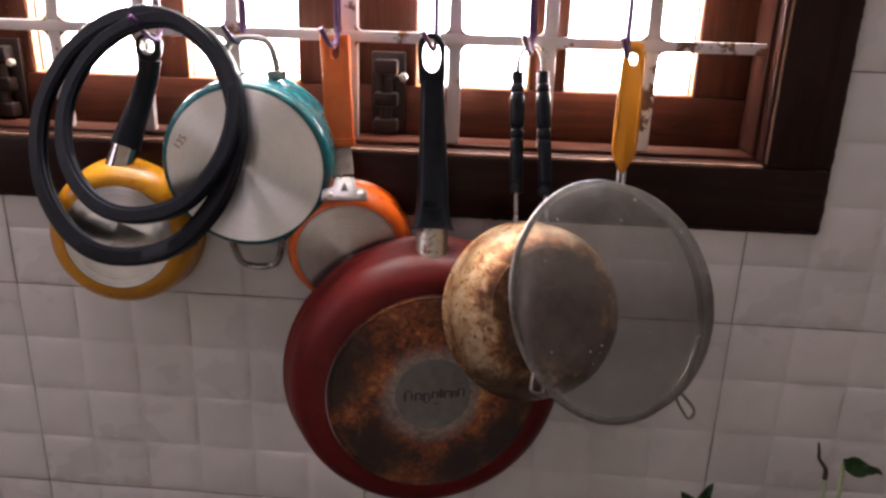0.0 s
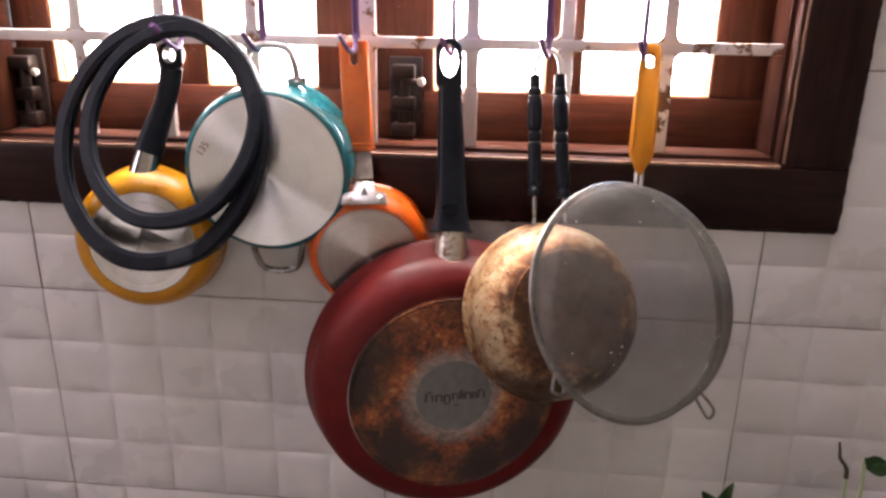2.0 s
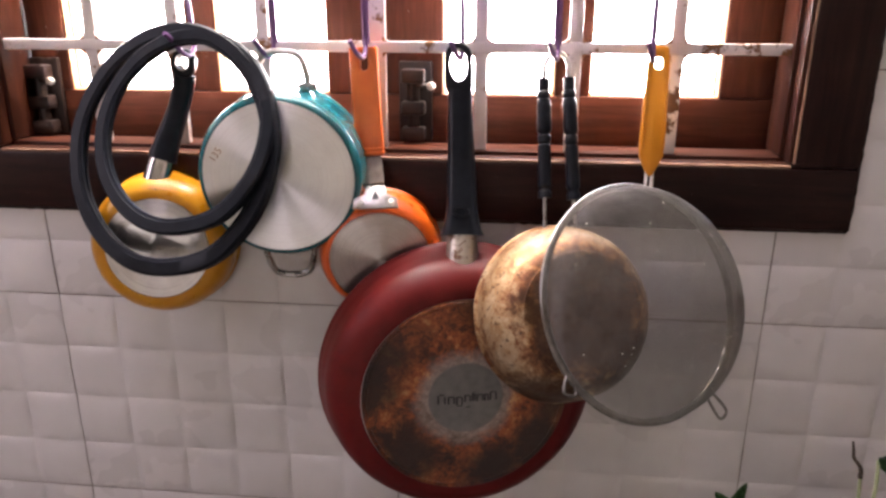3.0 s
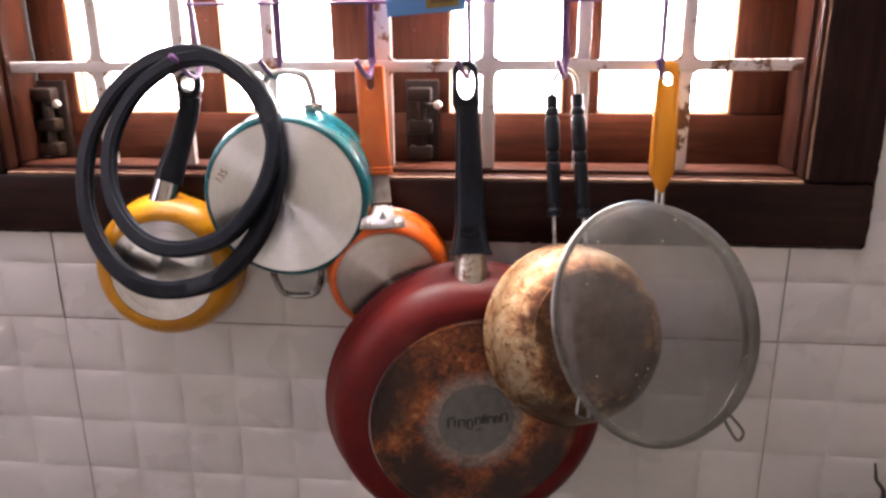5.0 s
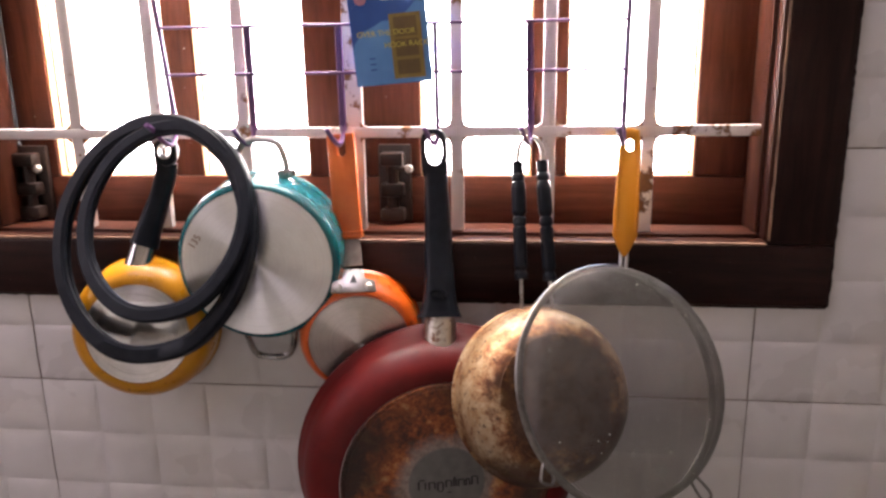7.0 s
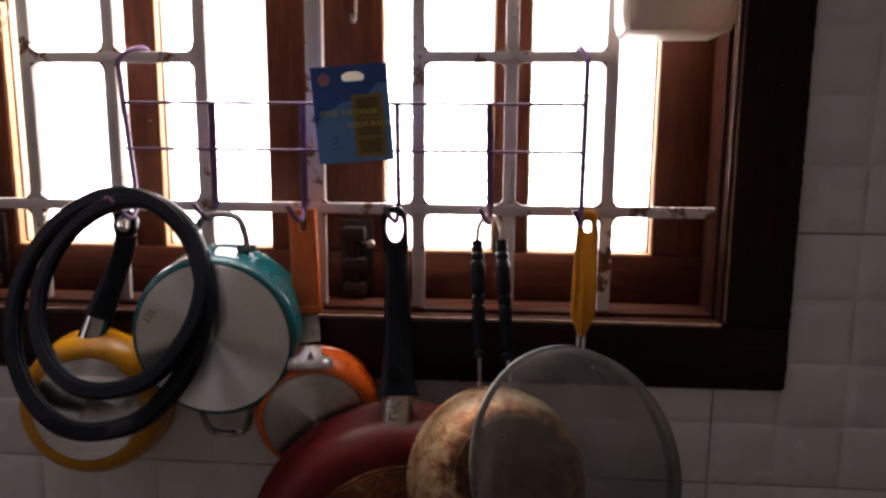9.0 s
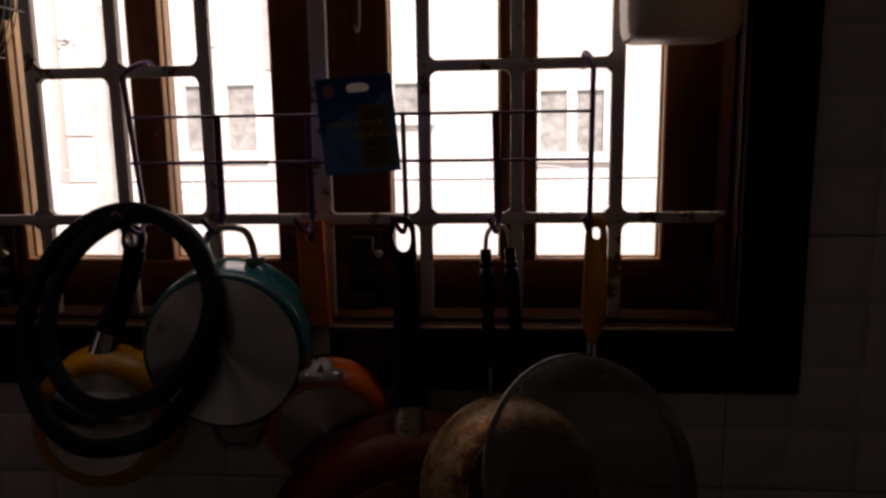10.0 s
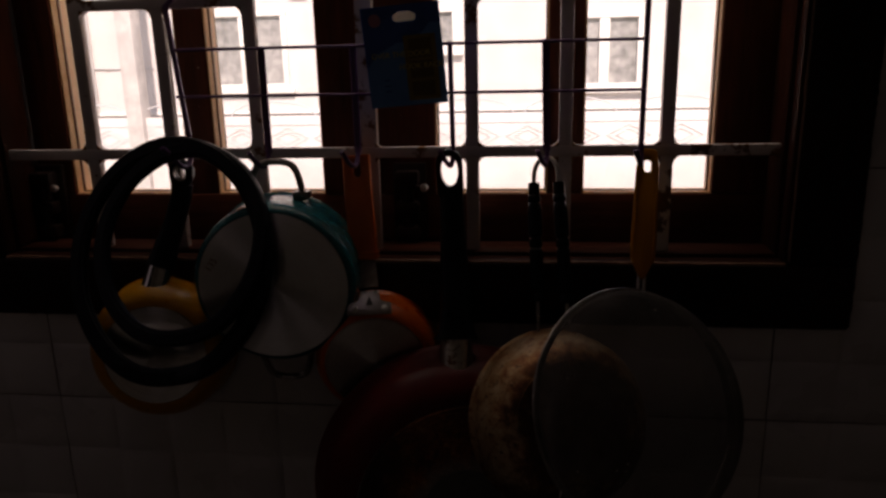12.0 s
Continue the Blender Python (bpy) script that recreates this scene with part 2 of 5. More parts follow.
def radial_metal(name, dark, light, rough=0.33, aniso=0.75, metal=0.7):
    """Turned aluminium: fine grooves round the disc's middle."""
    s = Nodes(name)
    uv = s.add("ShaderNodeUVMap")
    uv.uv_map = "flat"
    ln = s.tree.nodes.new("ShaderNodeVectorMath")
    ln.operation = "LENGTH"
    s.link(uv.outputs[0], ln.inputs[0])
    rings = s.tree.nodes.new("ShaderNodeTexNoise")
    rings.noise_dimensions = "1D"
    rings.inputs["Scale"].default_value, rings.inputs["Detail"].default_value = 900, 3
    s.link(ln.outputs["Value"], rings.inputs["W"])
    stain = s.noise(uv.outputs[0], 30, 6, 0.65)
    fac = s.math("ADD", s.math("MULTIPLY", rings.outputs["Fac"], 0.45), s.math("MULTIPLY", stain, 0.55))
    tan = s.tree.nodes.new("ShaderNodeTangent")
    tan.direction_type, tan.uv_map = "UV_MAP", "polar"
    s.set(Base_Color=s.ramp(fac, (0.35, dark), (0.65, light)), Metallic=metal, Roughness=s.ramp(stain, (0.3, rough - 0.02), (0.7, rough + 0.03)), Anisotropic=aniso, Anisotropic_Rotation=0.25)
    s.link(tan.outputs[0], s.bsdf.inputs["Tangent"])
    return s.mat


def burnt_base():
    """Pan underside: bare grey middle, burnt brown and rust ring with scorched flecks, sooty patches."""
    s = Nodes("burnt_rusty_pan_base")
    uv = s.add("ShaderNodeUVMap")
    uv.uv_map = "flat"
    ln = s.tree.nodes.new("ShaderNodeVectorMath")
    ln.operation = "LENGTH"
    s.link(uv.outputs[0], ln.inputs[0])
    n1, n2, n3 = s.noise(uv.outputs[0], 33, 13, 0.80, 0.3), s.noise(uv.outputs[0], 190, 6, 0.75), s.noise(uv.outputs[0], 9, 3)
    r = s.math("ADD", ln.outputs["Value"], s.math("MULTIPLY", s.math("SUBTRACT", n1, 0.5), 0.045))
    rust = s.ramp(s.math("ADD", s.math("MULTIPLY", n1, 0.75), s.math("MULTIPLY", n2, 0.25)), (0.40, (0.022, 0.009, 0.006)), (0.46, (0.085, 0.024, 0.010)),
                  (0.50, (0.21, 0.050, 0.015)), (0.55, (0.36, 0.110, 0.030)), (0.61, (0.62, 0.35, 0.14)))
    bare = s.ramp(s.math("ADD", s.math("MULTIPLY", n1, 0.6), s.math("MULTIPLY", n2, 0.4)), (0.40, (0.12, 0.078, 0.060)), (0.60, (0.38, 0.32, 0.285)))
    col = s.mix(s.ramp(r, (0.039, 0.0), (0.050, 1.0)), bare, rust)
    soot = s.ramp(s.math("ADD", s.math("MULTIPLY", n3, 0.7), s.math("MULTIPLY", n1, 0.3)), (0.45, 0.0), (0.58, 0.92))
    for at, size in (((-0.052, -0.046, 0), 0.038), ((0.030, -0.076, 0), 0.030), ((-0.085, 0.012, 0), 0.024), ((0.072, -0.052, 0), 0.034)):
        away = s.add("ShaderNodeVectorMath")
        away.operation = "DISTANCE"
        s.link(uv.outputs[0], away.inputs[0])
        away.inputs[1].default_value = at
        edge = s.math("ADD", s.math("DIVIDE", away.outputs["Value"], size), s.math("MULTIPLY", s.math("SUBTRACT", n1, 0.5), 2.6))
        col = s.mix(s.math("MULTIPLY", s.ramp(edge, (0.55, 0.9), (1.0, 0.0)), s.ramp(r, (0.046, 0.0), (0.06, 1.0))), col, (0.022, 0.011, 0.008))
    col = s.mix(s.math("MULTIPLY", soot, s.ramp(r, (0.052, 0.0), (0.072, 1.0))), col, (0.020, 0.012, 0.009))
    s.set(Base_Color=col, Roughness=s.ramp(n1, (0.3, 0.28), (0.7, 0.6)), Metallic=0.15)
    s.bump(s.math("ADD", n1, n2), 0.7, 0.0015)
    return s.mat


def burnt_bowl():
    """Steel bowl: dark baked oil over the bottom, tan to golden wall with rust patches and burnt flecks."""
    s = Nodes("baked_oil_on_steel")
    uv = s.add("ShaderNodeUVMap")
    uv.uv_map = "flat"
    ln = s.tree.nodes.new("ShaderNodeVectorMath")
    ln.operation = "LENGTH"
    s.link(uv.outputs[0], ln.inputs[0])
    v = s.coords("Object")
    n1, n2, n3 = s.noise(v, 50, 10, 0.74, 0.2), s.noise(v, 190, 6, 0.75), s.noise(v, 17, 6, 0.7, 0.8)
    both = s.math("ADD", s.math("MULTIPLY", n1, 0.5), s.math("MULTIPLY", n3, 0.5))
    r = s.math("ADD", ln.outputs["Value"], s.math("MULTIPLY", s.math("SUBTRACT", both, 0.5), 0.085))
    bottom = s.ramp(n1, (0.35, (0.045, 0.024, 0.016)), (0.65, (0.17, 0.095, 0.060)))
    wall = s.ramp(both, (0.43, (0.20, 0.078, 0.026)), (0.48, (0.34, 0.20, 0.095)), (0.60, (0.52, 0.405, 0.27)))
    rust = s.ramp(n1, (0.38, (0.06, 0.020, 0.010)), (0.50, (0.22, 0.078, 0.025)), (0.60, (0.44, 0.22, 0.085)))
    col = s.mix(s.ramp(s.math("MULTIPLY", r, 10.0), (0.56, 0.0), (0.68, 1.0)), rust, wall)
    col = s.mix(s.ramp(n1, (0.42, 0.95), (0.45, 0.0)), col, (0.15, 0.043, 0.012))
    col = s.mix(s.ramp(s.math("MULTIPLY", r, 10.0), (0.46, 0.0), (0.58, 1.0)), bottom, col)
    col = s.mix(s.ramp(n2, (0.56, 0.0), (0.61, 0.85)), col, (0.055, 0.022, 0.010))
    # three ragged dark brown patches, two of them low on the wall
    for at, size in (((-0.030, -0.066, 0), 0.042), ((0.045, -0.055, 0), 0.045), ((-0.046, 0.006, 0), 0.020)):
        away = s.add("ShaderNodeVectorMath")
        away.operation = "DISTANCE"
        s.link(uv.outputs[0], away.inputs[0])
        away.inputs[1].default_value = at
        edge = s.math("ADD", s.math("DIVIDE", away.outputs["Value"], size), s.math("MULTIPLY", s.math("SUBTRACT", n1, 0.5), 2.4))
        col = s.mix(s.ramp(edge, (0.5, 0.85), (1.0, 0.0)), col, (0.060, 0.026, 0.013))
    s.set(Base_Color=col, Roughness=s.ramp(n1, (0.35, 0.45), (0.65, 0.30)), Metallic=0.5)
    s.bump(s.math("ADD", n1, n2), 0.5, 0.0010)
    return s.mat


def crumpled_foil():
    s = Nodes("crumpled_silver_foil")
    v = s.coords("Object")
    n = s.noise(v, 22, 1, 0.4)
    s.set(Base_Color=s.ramp(n, (0.35, (0.55, 0.53, 0.51)), (0.65, (0.82, 0.80, 0.78))), Metallic=1.0, Roughness=0.28)
    s.bump(n, 0.5, 0.006)
    return s.mat


def rusty_ferrule():
    """Polished steel with rust-brown blotches eating into it."""
    s = Nodes("rust_blotched_steel")
    v = s.coords("Object")
    n1, n2 = s.noise(v, 85, 8, 0.75, 0.5), s.noise(v, 30, 3)
    spots = s.ramp(s.math("ADD", s.math("MULTIPLY", n1, 0.7), s.math("MULTIPLY", n2, 0.3)), (0.51, 0.0), (0.55, 1.0))
    col = s.mix(spots, s.ramp(n2, (0.3, (0.50, 0.46, 0.40)), (0.7, (0.70, 0.66, 0.60))), s.ramp(n1, (0.45, (0.20, 0.075, 0.03)), (0.7, (0.05, 0.022, 0.012))))
    s.set(Base_Color=col, Roughness=s.mix(spots, 0.3, 0.7), Metallic=s.mix(spots, 1.0, 0.1))
    s.bump(spots, 0.1, 0.0004)
    return s.mat


def clear_glass(name, tint=(1, 1, 1)):
    s = Nodes(name)
    s.tree.nodes.remove(s.bsdf)
    out = s.tree.nodes["Material Output"]
    tr, gl, fr = s.add("ShaderNodeBsdfTransparent", Color=(*tint, 1)), s.add("ShaderNodeBsdfGlossy", Roughness=0.02), s.add("ShaderNodeFresnel", IOR=1.45)
    mx = s.add("ShaderNodeMixShader")
    s.link(fr.outputs[0], mx.inputs[0])
    s.link(tr.outputs[0], mx.inputs[1])
    s.link(gl.outputs[0], mx.inputs[2])
    s.link(mx.outputs[0], out.inputs[0])
    return s.mat


M_TILE = tile_glaze()
M_GROUT = plain("dirty_grout", (0.15, 0.11, 0.085), (0.34, 0.29, 0.25), 120, (0.8, 0.95), bump=0.4)
M_FRAME_X = wood("dark_varnished_wood", (0.010, 0.0034, 0.0030), (0.029, 0.0100, 0.0078), 0)
M_FRAME_Z = wood("dark_varnished_wood_upright", (0.010, 0.0034, 0.0030), (0.029, 0.0100, 0.0078), 2)
M_MOULD_X = wood("brown_moulding", (0.024, 0.0070, 0.0045), (0.062, 0.019, 0.011), 0)
M_MOULD_Z = wood("brown_moulding_upright", (0.024, 0.0070, 0.0045), (0.062, 0.019, 0.011), 2)
M_SASH_X = wood("red_brown_wood", (0.060, 0.0170, 0.0098), (0.140, 0.042, 0.0230), 0)
M_SASH_Z = wood("red_brown_wood_upright", (0.060, 0.0170, 0.0098), (0.140, 0.042, 0.0230), 2)
# pale orange puts the outdoor light on the rebates into the colour
M_LIT_LINING = plain("daylit_lining_wood", (0.78, 0.42, 0.18), (0.92, 0.64, 0.38), 80, (0.35, 0.6), bump=0.3)
M_WORN = plain("worn_varnish_edge", (0.10, 0.045, 0.027), (0.30, 0.17, 0.105), 80, (0.5, 0.75), bump=0.3)
M_PAINT = chipped_paint()
M_PAINT_WORN = chipped_paint("worn_paint_on_iron", 0.565)
M_PAINT_RUST = chipped_paint("rusted_paint_on_iron", 0.505)
M_GLASS = clear_glass("window_glass")
M_BOLT = plain("old_dark_iron", (0.007, 0.0034, 0.0028), (0.028, 0.0125, 0.0088), 90, (0.35, 0.55), 0.3, 0.4)
M_BRASS = plain("worn_bright_metal", (0.5, 0.45, 0.4), (0.75, 0.7, 0.65), 90, (0.2, 0.4), 0.9)
M_MAUVE = plain("mauve_coated_wire", (0.085, 0.035, 0.11), (0.15, 0.07, 0.18), 120, (0.28, 0.42), 0.1, 0.15)
M_RUBBER = plain("black_rubber", (0.004, 0.005, 0.008), (0.010, 0.012, 0.017), 70, (0.30, 0.44), 0, 0.06, Specular_IOR_Level=0.12)
M_BAKELITE = plain("black_bakelite", (0.004, 0.005, 0.007), (0.010, 0.012, 0.017), 90, (0.28, 0.36), 0, 0.0, Specular_IOR_Level=0.16)
M_STEEL = plain("scratched_steel", (0.42, 0.40, 0.38), (0.68, 0.66, 0.63), 140, (0.2, 0.42), 1.0, 0.12)
M_STEEL_DULL = plain("dull_grey_steel", (0.20, 0.185, 0.17), (0.46, 0.44, 0.42), 90, (0.2, 0.4), 0.9, 0.2)
M_NECK = plain("dull_stained_steel", (0.10, 0.075, 0.058), (0.26, 0.22, 0.19), 90, (0.42, 0.6), 0.5, 0.2)
M_STEEL_RUST = plain("stained_steel", (0.14, 0.065, 0.03), (0.56, 0.50, 0.43), 70, (0.25, 0.55), 0.9, 0.25)
M_TEAL = plain("teal_enamel", (0.000, 0.066, 0.081), (0.002, 0.112, 0.130), 40, (0.18, 0.32), 0, 0.08, specks=(0.02, 0.02, 0.02), Coat_Weight=0.3)
M_YELLOW = plain("yellow_enamel", (0.44, 0.172, 0.003), (0.58, 0.262, 0.006), 40, (0.22, 0.4), 0, 0.1, specks=(0.12, 0.05, 0.01), Coat_Weight=0.3)
M_ORANGE = plain("orange_enamel", (0.51, 0.070, 0.006), (0.66, 0.120, 0.011), 40, (0.22, 0.4), 0, 0.1, specks=(0.05, 0.02, 0.01), Coat_Weight=0.3)
M_ORANGE_GRIP = plain("orange_plastic", (0.54, 0.095, 0.012), (0.70, 0.155, 0.024), 50, (0.35, 0.5), 0, 0.1)
M_RED = plain("dark_red_enamel", (0.068, 0.0034, 0.0034), (0.124, 0.0060, 0.0054), 32, (0.38, 0.52), 0, 0.14, specks=(0.03, 0.006, 0.006), Specular_IOR_Level=0.22)
M_LOGO = plain("grey_metal_badge", (0.15, 0.145, 0.14), (0.23, 0.22, 0.21), 120, (0.35, 0.5), 0.7, 0.1)
M_INK = plain("black_ink", (0.01, 0.01, 0.01), (0.02, 0.02, 0.02), 100, (0.5, 0.6))
M_BROWN_INK = plain("brown_marker", (0.30, 0.17, 0.11), (0.40, 0.25, 0.17), 200, (0.5, 0.6))
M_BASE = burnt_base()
M_BOWL = burnt_bowl()
M_ALU_TEAL = radial_metal("turned_aluminium_pale", (0.82, 0.79, 0.76), (0.97, 0.95, 0.92), 0.42, 1.0, 1.0)
M_ALU = radial_metal("turned_aluminium", (0.58, 0.54, 0.50), (0.88, 0.84, 0.79), 0.42, 1.0, 0.95)
M_FOIL = crumpled_foil()
M_FERRULE = rusty_ferrule()
M_CHROME = plain("polished_steel", (0.52, 0.50, 0.48), (0.72, 0.70, 0.68), 120, (0.10, 0.22), 1.0, 0.05)
M_SIEVE_RIM = plain("tarnished_sieve_steel", (0.115, 0.105, 0.096), (0.32, 0.30, 0.285), 110, (0.30, 0.48), 0.95, 0.15)
M_AMBER = plain("amber_yellow_plastic", (0.38, 0.130, 0.004), (0.47, 0.185, 0.008), 40, (0.36, 0.48), 0, 0.08, Transmission_Weight=0.08, Specular_IOR_Level=0.25)
M_BLUE = plain("blue_card", (0.008, 0.050, 0.21), (0.018, 0.085, 0.32), 30, (0.4, 0.55), 0, 0.05)
M_PALE_BLUE = plain("pale_blue_card", (0.05, 0.18, 0.42), (0.09, 0.25, 0.52), 30, (0.4, 0.55), 0, 0.05)
M_OCHRE = plain("ochre_print", (0.17, 0.11, 0.02), (0.27, 0.18, 0.035), 60, (0.4, 0.55), 0, 0.05)
M_DOOR_PRINT = plain("brown_print", (0.085, 0.050, 0.012), (0.15, 0.09, 0.02), 60, (0.4, 0.55), 0, 0.05)
M_YELLOW_INK = plain("yellow_print", (0.48, 0.40, 0.05), (0.60, 0.50, 0.08), 60, (0.4, 0.55), 0, 0.05)
M_PINK = plain("pink_print", (0.34, 0.13, 0.19), (0.44, 0.20, 0.25), 60, (0.4, 0.55), 0, 0.05)
M_IVORY = plain("ivory_plastic", (0.62, 0.58, 0.52), (0.74, 0.70, 0.64), 25, (0.3, 0.45), 0, 0.06, Subsurface_Weight=0.1)
M_FAN_WIRE = plain("white_coated_wire", (0.55, 0.52, 0.47), (0.72, 0.69, 0.63), 80, (0.35, 0.5), 0, 0.1)
M_FAN_BODY = plain("dark_fan_plastic", (0.02, 0.02, 0.022), (0.04, 0.04, 0.043), 60, (0.35, 0.5))
M_LEAF = plain("pothos_leaf", (0.012, 0.042, 0.010), (0.034, 0.10, 0.022), 60, (0.3, 0.45), 0, 0.2)
M_STEM = plain("green_stem", (0.24, 0.30, 0.15), (0.42, 0.46, 0.30), 60, (0.4, 0.6))
M_DRY = plain("dry_dark_stem", (0.02, 0.014, 0.010), (0.06, 0.042, 0.026), 60, (0.5, 0.7))
M_BOTTLE = clear_glass("bottle_glass", (0.86, 0.9, 0.92))
M_STONE = plain("dark_granite", (0.03, 0.03, 0.032), (0.10, 0.095, 0.09), 200, (0.15, 0.3))
M_PLASTER = plain("cream_plaster", (0.60, 0.56, 0.50), (0.72, 0.68, 0.62), 6, (0.7, 0.9), 0, 0.2)
M_FLOOR = plain("grey_floor", (0.14, 0.13, 0.12), (0.22, 0.21, 0.19), 12, (0.3, 0.5))
M_OUTWALL = plain("sunlit_cream_render", (0.58, 0.545, 0.53), (0.73, 0.70, 0.685), 1.6, (0.8, 0.95), 0, 0.3)
M_OUTTRIM = plain("white_outdoor_paint", (0.78, 0.76, 0.73), (0.86, 0.84, 0.81), 3, (0.6, 0.8), 0, 0.1)
M_OUTGREY = plain("weathered_grey_render", (0.42, 0.40, 0.39), (0.66, 0.63, 0.60), 5, (0.8, 0.95), 0, 0.4)
# grey paints in the shadow lines of the wall relief; the conduit shares it
M_RELIEF = plain("relief_shade_and_pipe_grey", (0.46, 0.46, 0.47), (0.57, 0.57, 0.58), 5, (0.8, 0.95), 0, 0.3)
# mottling paints leaf reflections on the far panes; peeled plaster spots share it
M_OUTPANE = plain("pane_reflections_and_chips", (0.16, 0.17, 0.17), (0.50, 0.49, 0.48), 9, (0.15, 0.3), 0, 0.05)
M_GROUND = plain("dusty_lane", (0.22, 0.20, 0.17), (0.36, 0.33, 0.29), 2.5, (0.85, 0.95), 0, 0.4)

# ---- the room ----
def structure(name, bm, material, label, category, smooth=35):
    return tagged(part(name, bm, material, None, "", smooth), label, category, "", "structure")


WIN_L, WIN_R, WIN_B, WIN_T = -0.482, 0.303, 1.395, 2.06      # inner edges of the frame
OUT_L, OUT_R, OUT_B, OUT_T = -0.541, 0.362, 1.335, 2.12      # outer edges of the frame

bm = bmesh.new()
for x0, z0, x1, z1 in ((-1.6, 0, OUT_L + 0.02, 2.7), (OUT_R - 0.02, 0, 1.6, 2.7), (OUT_L + 0.02, 0, OUT_R - 0.02, OUT_B + 0.02), (OUT_L + 0.02, OUT_T - 0.02, OUT_R - 0.02, 2.7)):
    piece = block(x0, 0.0045, z0, x1, 0.155, z1)
    me = bpy.data.meshes.new("tmp")
    piece.to_mesh(me)
    piece.free()
    bm.from_mesh(me)
wall_north = structure("wall_north", bm, M_GROUT, "tiled kitchen wall with a window opening", "wall", 0)
structure("floor", block(-1.6, -3.2, -0.1, 1.6, 0.155, 0), M_FLOOR, "plain grey kitchen floor", "floor", 0)
bm = bmesh.new()
for x0, y0, x1, y1 in ((-1.75, -3.35, 1.75, -0.92), (-1.75, -0.32, 1.75, 0.4), (-1.75, -0.92, -0.90, -0.32), (0.0, -0.92, 1.75, -0.32)):
    piece = block(x0, y0, 2.7, x1, y1, 2.88)
    me = bpy.data.meshes.new("tmp")
    piece.to_mesh(me)
    piece.free()
    bm.from_mesh(me)
structure("ceiling", bm, M_PLASTER, "plain plastered ceiling with an added lamp opening", "ceiling", 0)
# unseen opaque cover that keeps the sun out of the added ceiling opening
structure("skylight_pane", block(-0.92, -0.94, 2.885, 0.02, -0.30, 2.90), M_OUTTRIM, "unseen white cover over the added ceiling lamp", "skylight", 0)
structure("wall_east", block(1.6, -3.35, 0, 1.75, 0.155, 2.7), M_PLASTER, "plain cream plastered wall", "wall", 0)
bm = bmesh.new()
for y0, z0, y1, z1 in ((-3.35, 0, -1.15, 2.7), (-0.25, 0, 0.155, 2.7), (-1.15, 0, -0.25, 1.6), (-1.15, 2.55, -0.25, 2.7)):
    piece = block(-1.75, y0, z0, -1.6, y1, z1)
    me = bpy.data.meshes.new("tmp")
    piece.to_mesh(me)
    piece.free()
    bm.from_mesh(me)
structure("wall_west", bm, M_PLASTER, "cream plastered wall with an opening for the added side lamp", "wall", 0)
# opaque cover, out of view, that shuts sky light out of the side opening
structure("side_window_pane", block(-1.745, -1.17, 1.58, -1.735, -0.23, 2.57), M_OUTTRIM, "unseen white cover behind the added side lamp", "window", 0)
bm = bmesh.new()
for x0, z0, x1, z1 in ((-1.6, 0, -1.2, 2.7), (-0.3, 0, 1.6, 2.7), (-1.2, 2.05, -0.3, 2.7)):
    piece = block(x0, -3.35, z0, x1, -3.2, z1)
    me = bpy.data.meshes.new("tmp")
    piece.to_mesh(me)
    piece.free()
    bm.from_mesh(me)
structure("wall_south", bm, M_PLASTER, "cream plastered wall with an assumed doorway", "wall", 0)
# added blocker, never in view, closing the doorway behind the rear lamp
structure("porch_screen", block(-1.3, -3.40, 0, -0.2, -3.36, 2.1), M_OUTTRIM, "unseen white cover blocking daylight behind the rear lamp", "screen", 0)
structure("countertop", block(-1.6, -0.6, 0.82, 1.6, 0.0, 0.86, 0.006), M_STONE, "dark polished granite kitchen countertop", "countertop")

# ---- the window ----
window = tagged(new("window_1"), "dark brown wooden window with open view of a bright lane", "window", "", "structure")
window.location = (0, 0, OUT_B)


def board(name, x0, y0, z0, x1, y1, z1, material, parent, bevel=0.003, label=""):
    return part(name, block(x0, y0, z0, x1, y1, z1, bevel), material, parent, label)


FRONT = -0.007
board("frame_rail", OUT_L, FRONT, OUT_B, OUT_R, 0.11, WIN_B, M_FRAME_X, window, 0.004)
board("frame_rail", OUT_L, FRONT, WIN_T, OUT_R, 0.11, OUT_T, M_FRAME_X, window, 0.004)
board("frame_post", OUT_L, FRONT, WIN_B, WIN_L, 0.11, WIN_T, M_FRAME_Z, window, 0.004)
board("frame_post", WIN_R, FRONT, WIN_B, OUT_R, 0.11, WIN_T, M_FRAME_Z, window, 0.004)
# a stepped moulding runs round the inner edge
for k, (inset, y0, y1) in enumerate(((0.004, FRONT + 0.003, 0.02), (0.008, 0.012, 0.055))):
    board("moulding", WIN_L, y0, WIN_B - 0.004, WIN_R, y1, WIN_B + inset - 0.004 + 0.003, M_MOULD_X, window, 0.0018)
    board("moulding", WIN_R - inset, y0, WIN_B + inset, WIN_R + 0.003, y1, WIN_T, M_MOULD_Z, window, 0.0018)
    board("moulding", WIN_L - 0.003, y0, WIN_B + inset, WIN_L + inset, y1, WIN_T, M_MOULD_Z, window, 0.0018)
bm = bmesh.new()
rod((WIN_L + 0.002, FRONT + 0.004, WIN_B + 0.0005), (WIN_R - 0.002, FRONT + 0.004, WIN_B + 0.0005), 0.0022, 8, bm)
part("worn_edge", bm, M_WORN, window, "worn pale edge of the frame")
bm = bmesh.new()
line = [Vector((WIN_R + 0.0005 + 0.0008 * noise.noise((0, 0, z * 60)), FRONT + 0.002, z)) for z in np.linspace(WIN_B + 0.004, WIN_T - 0.004, 60)]
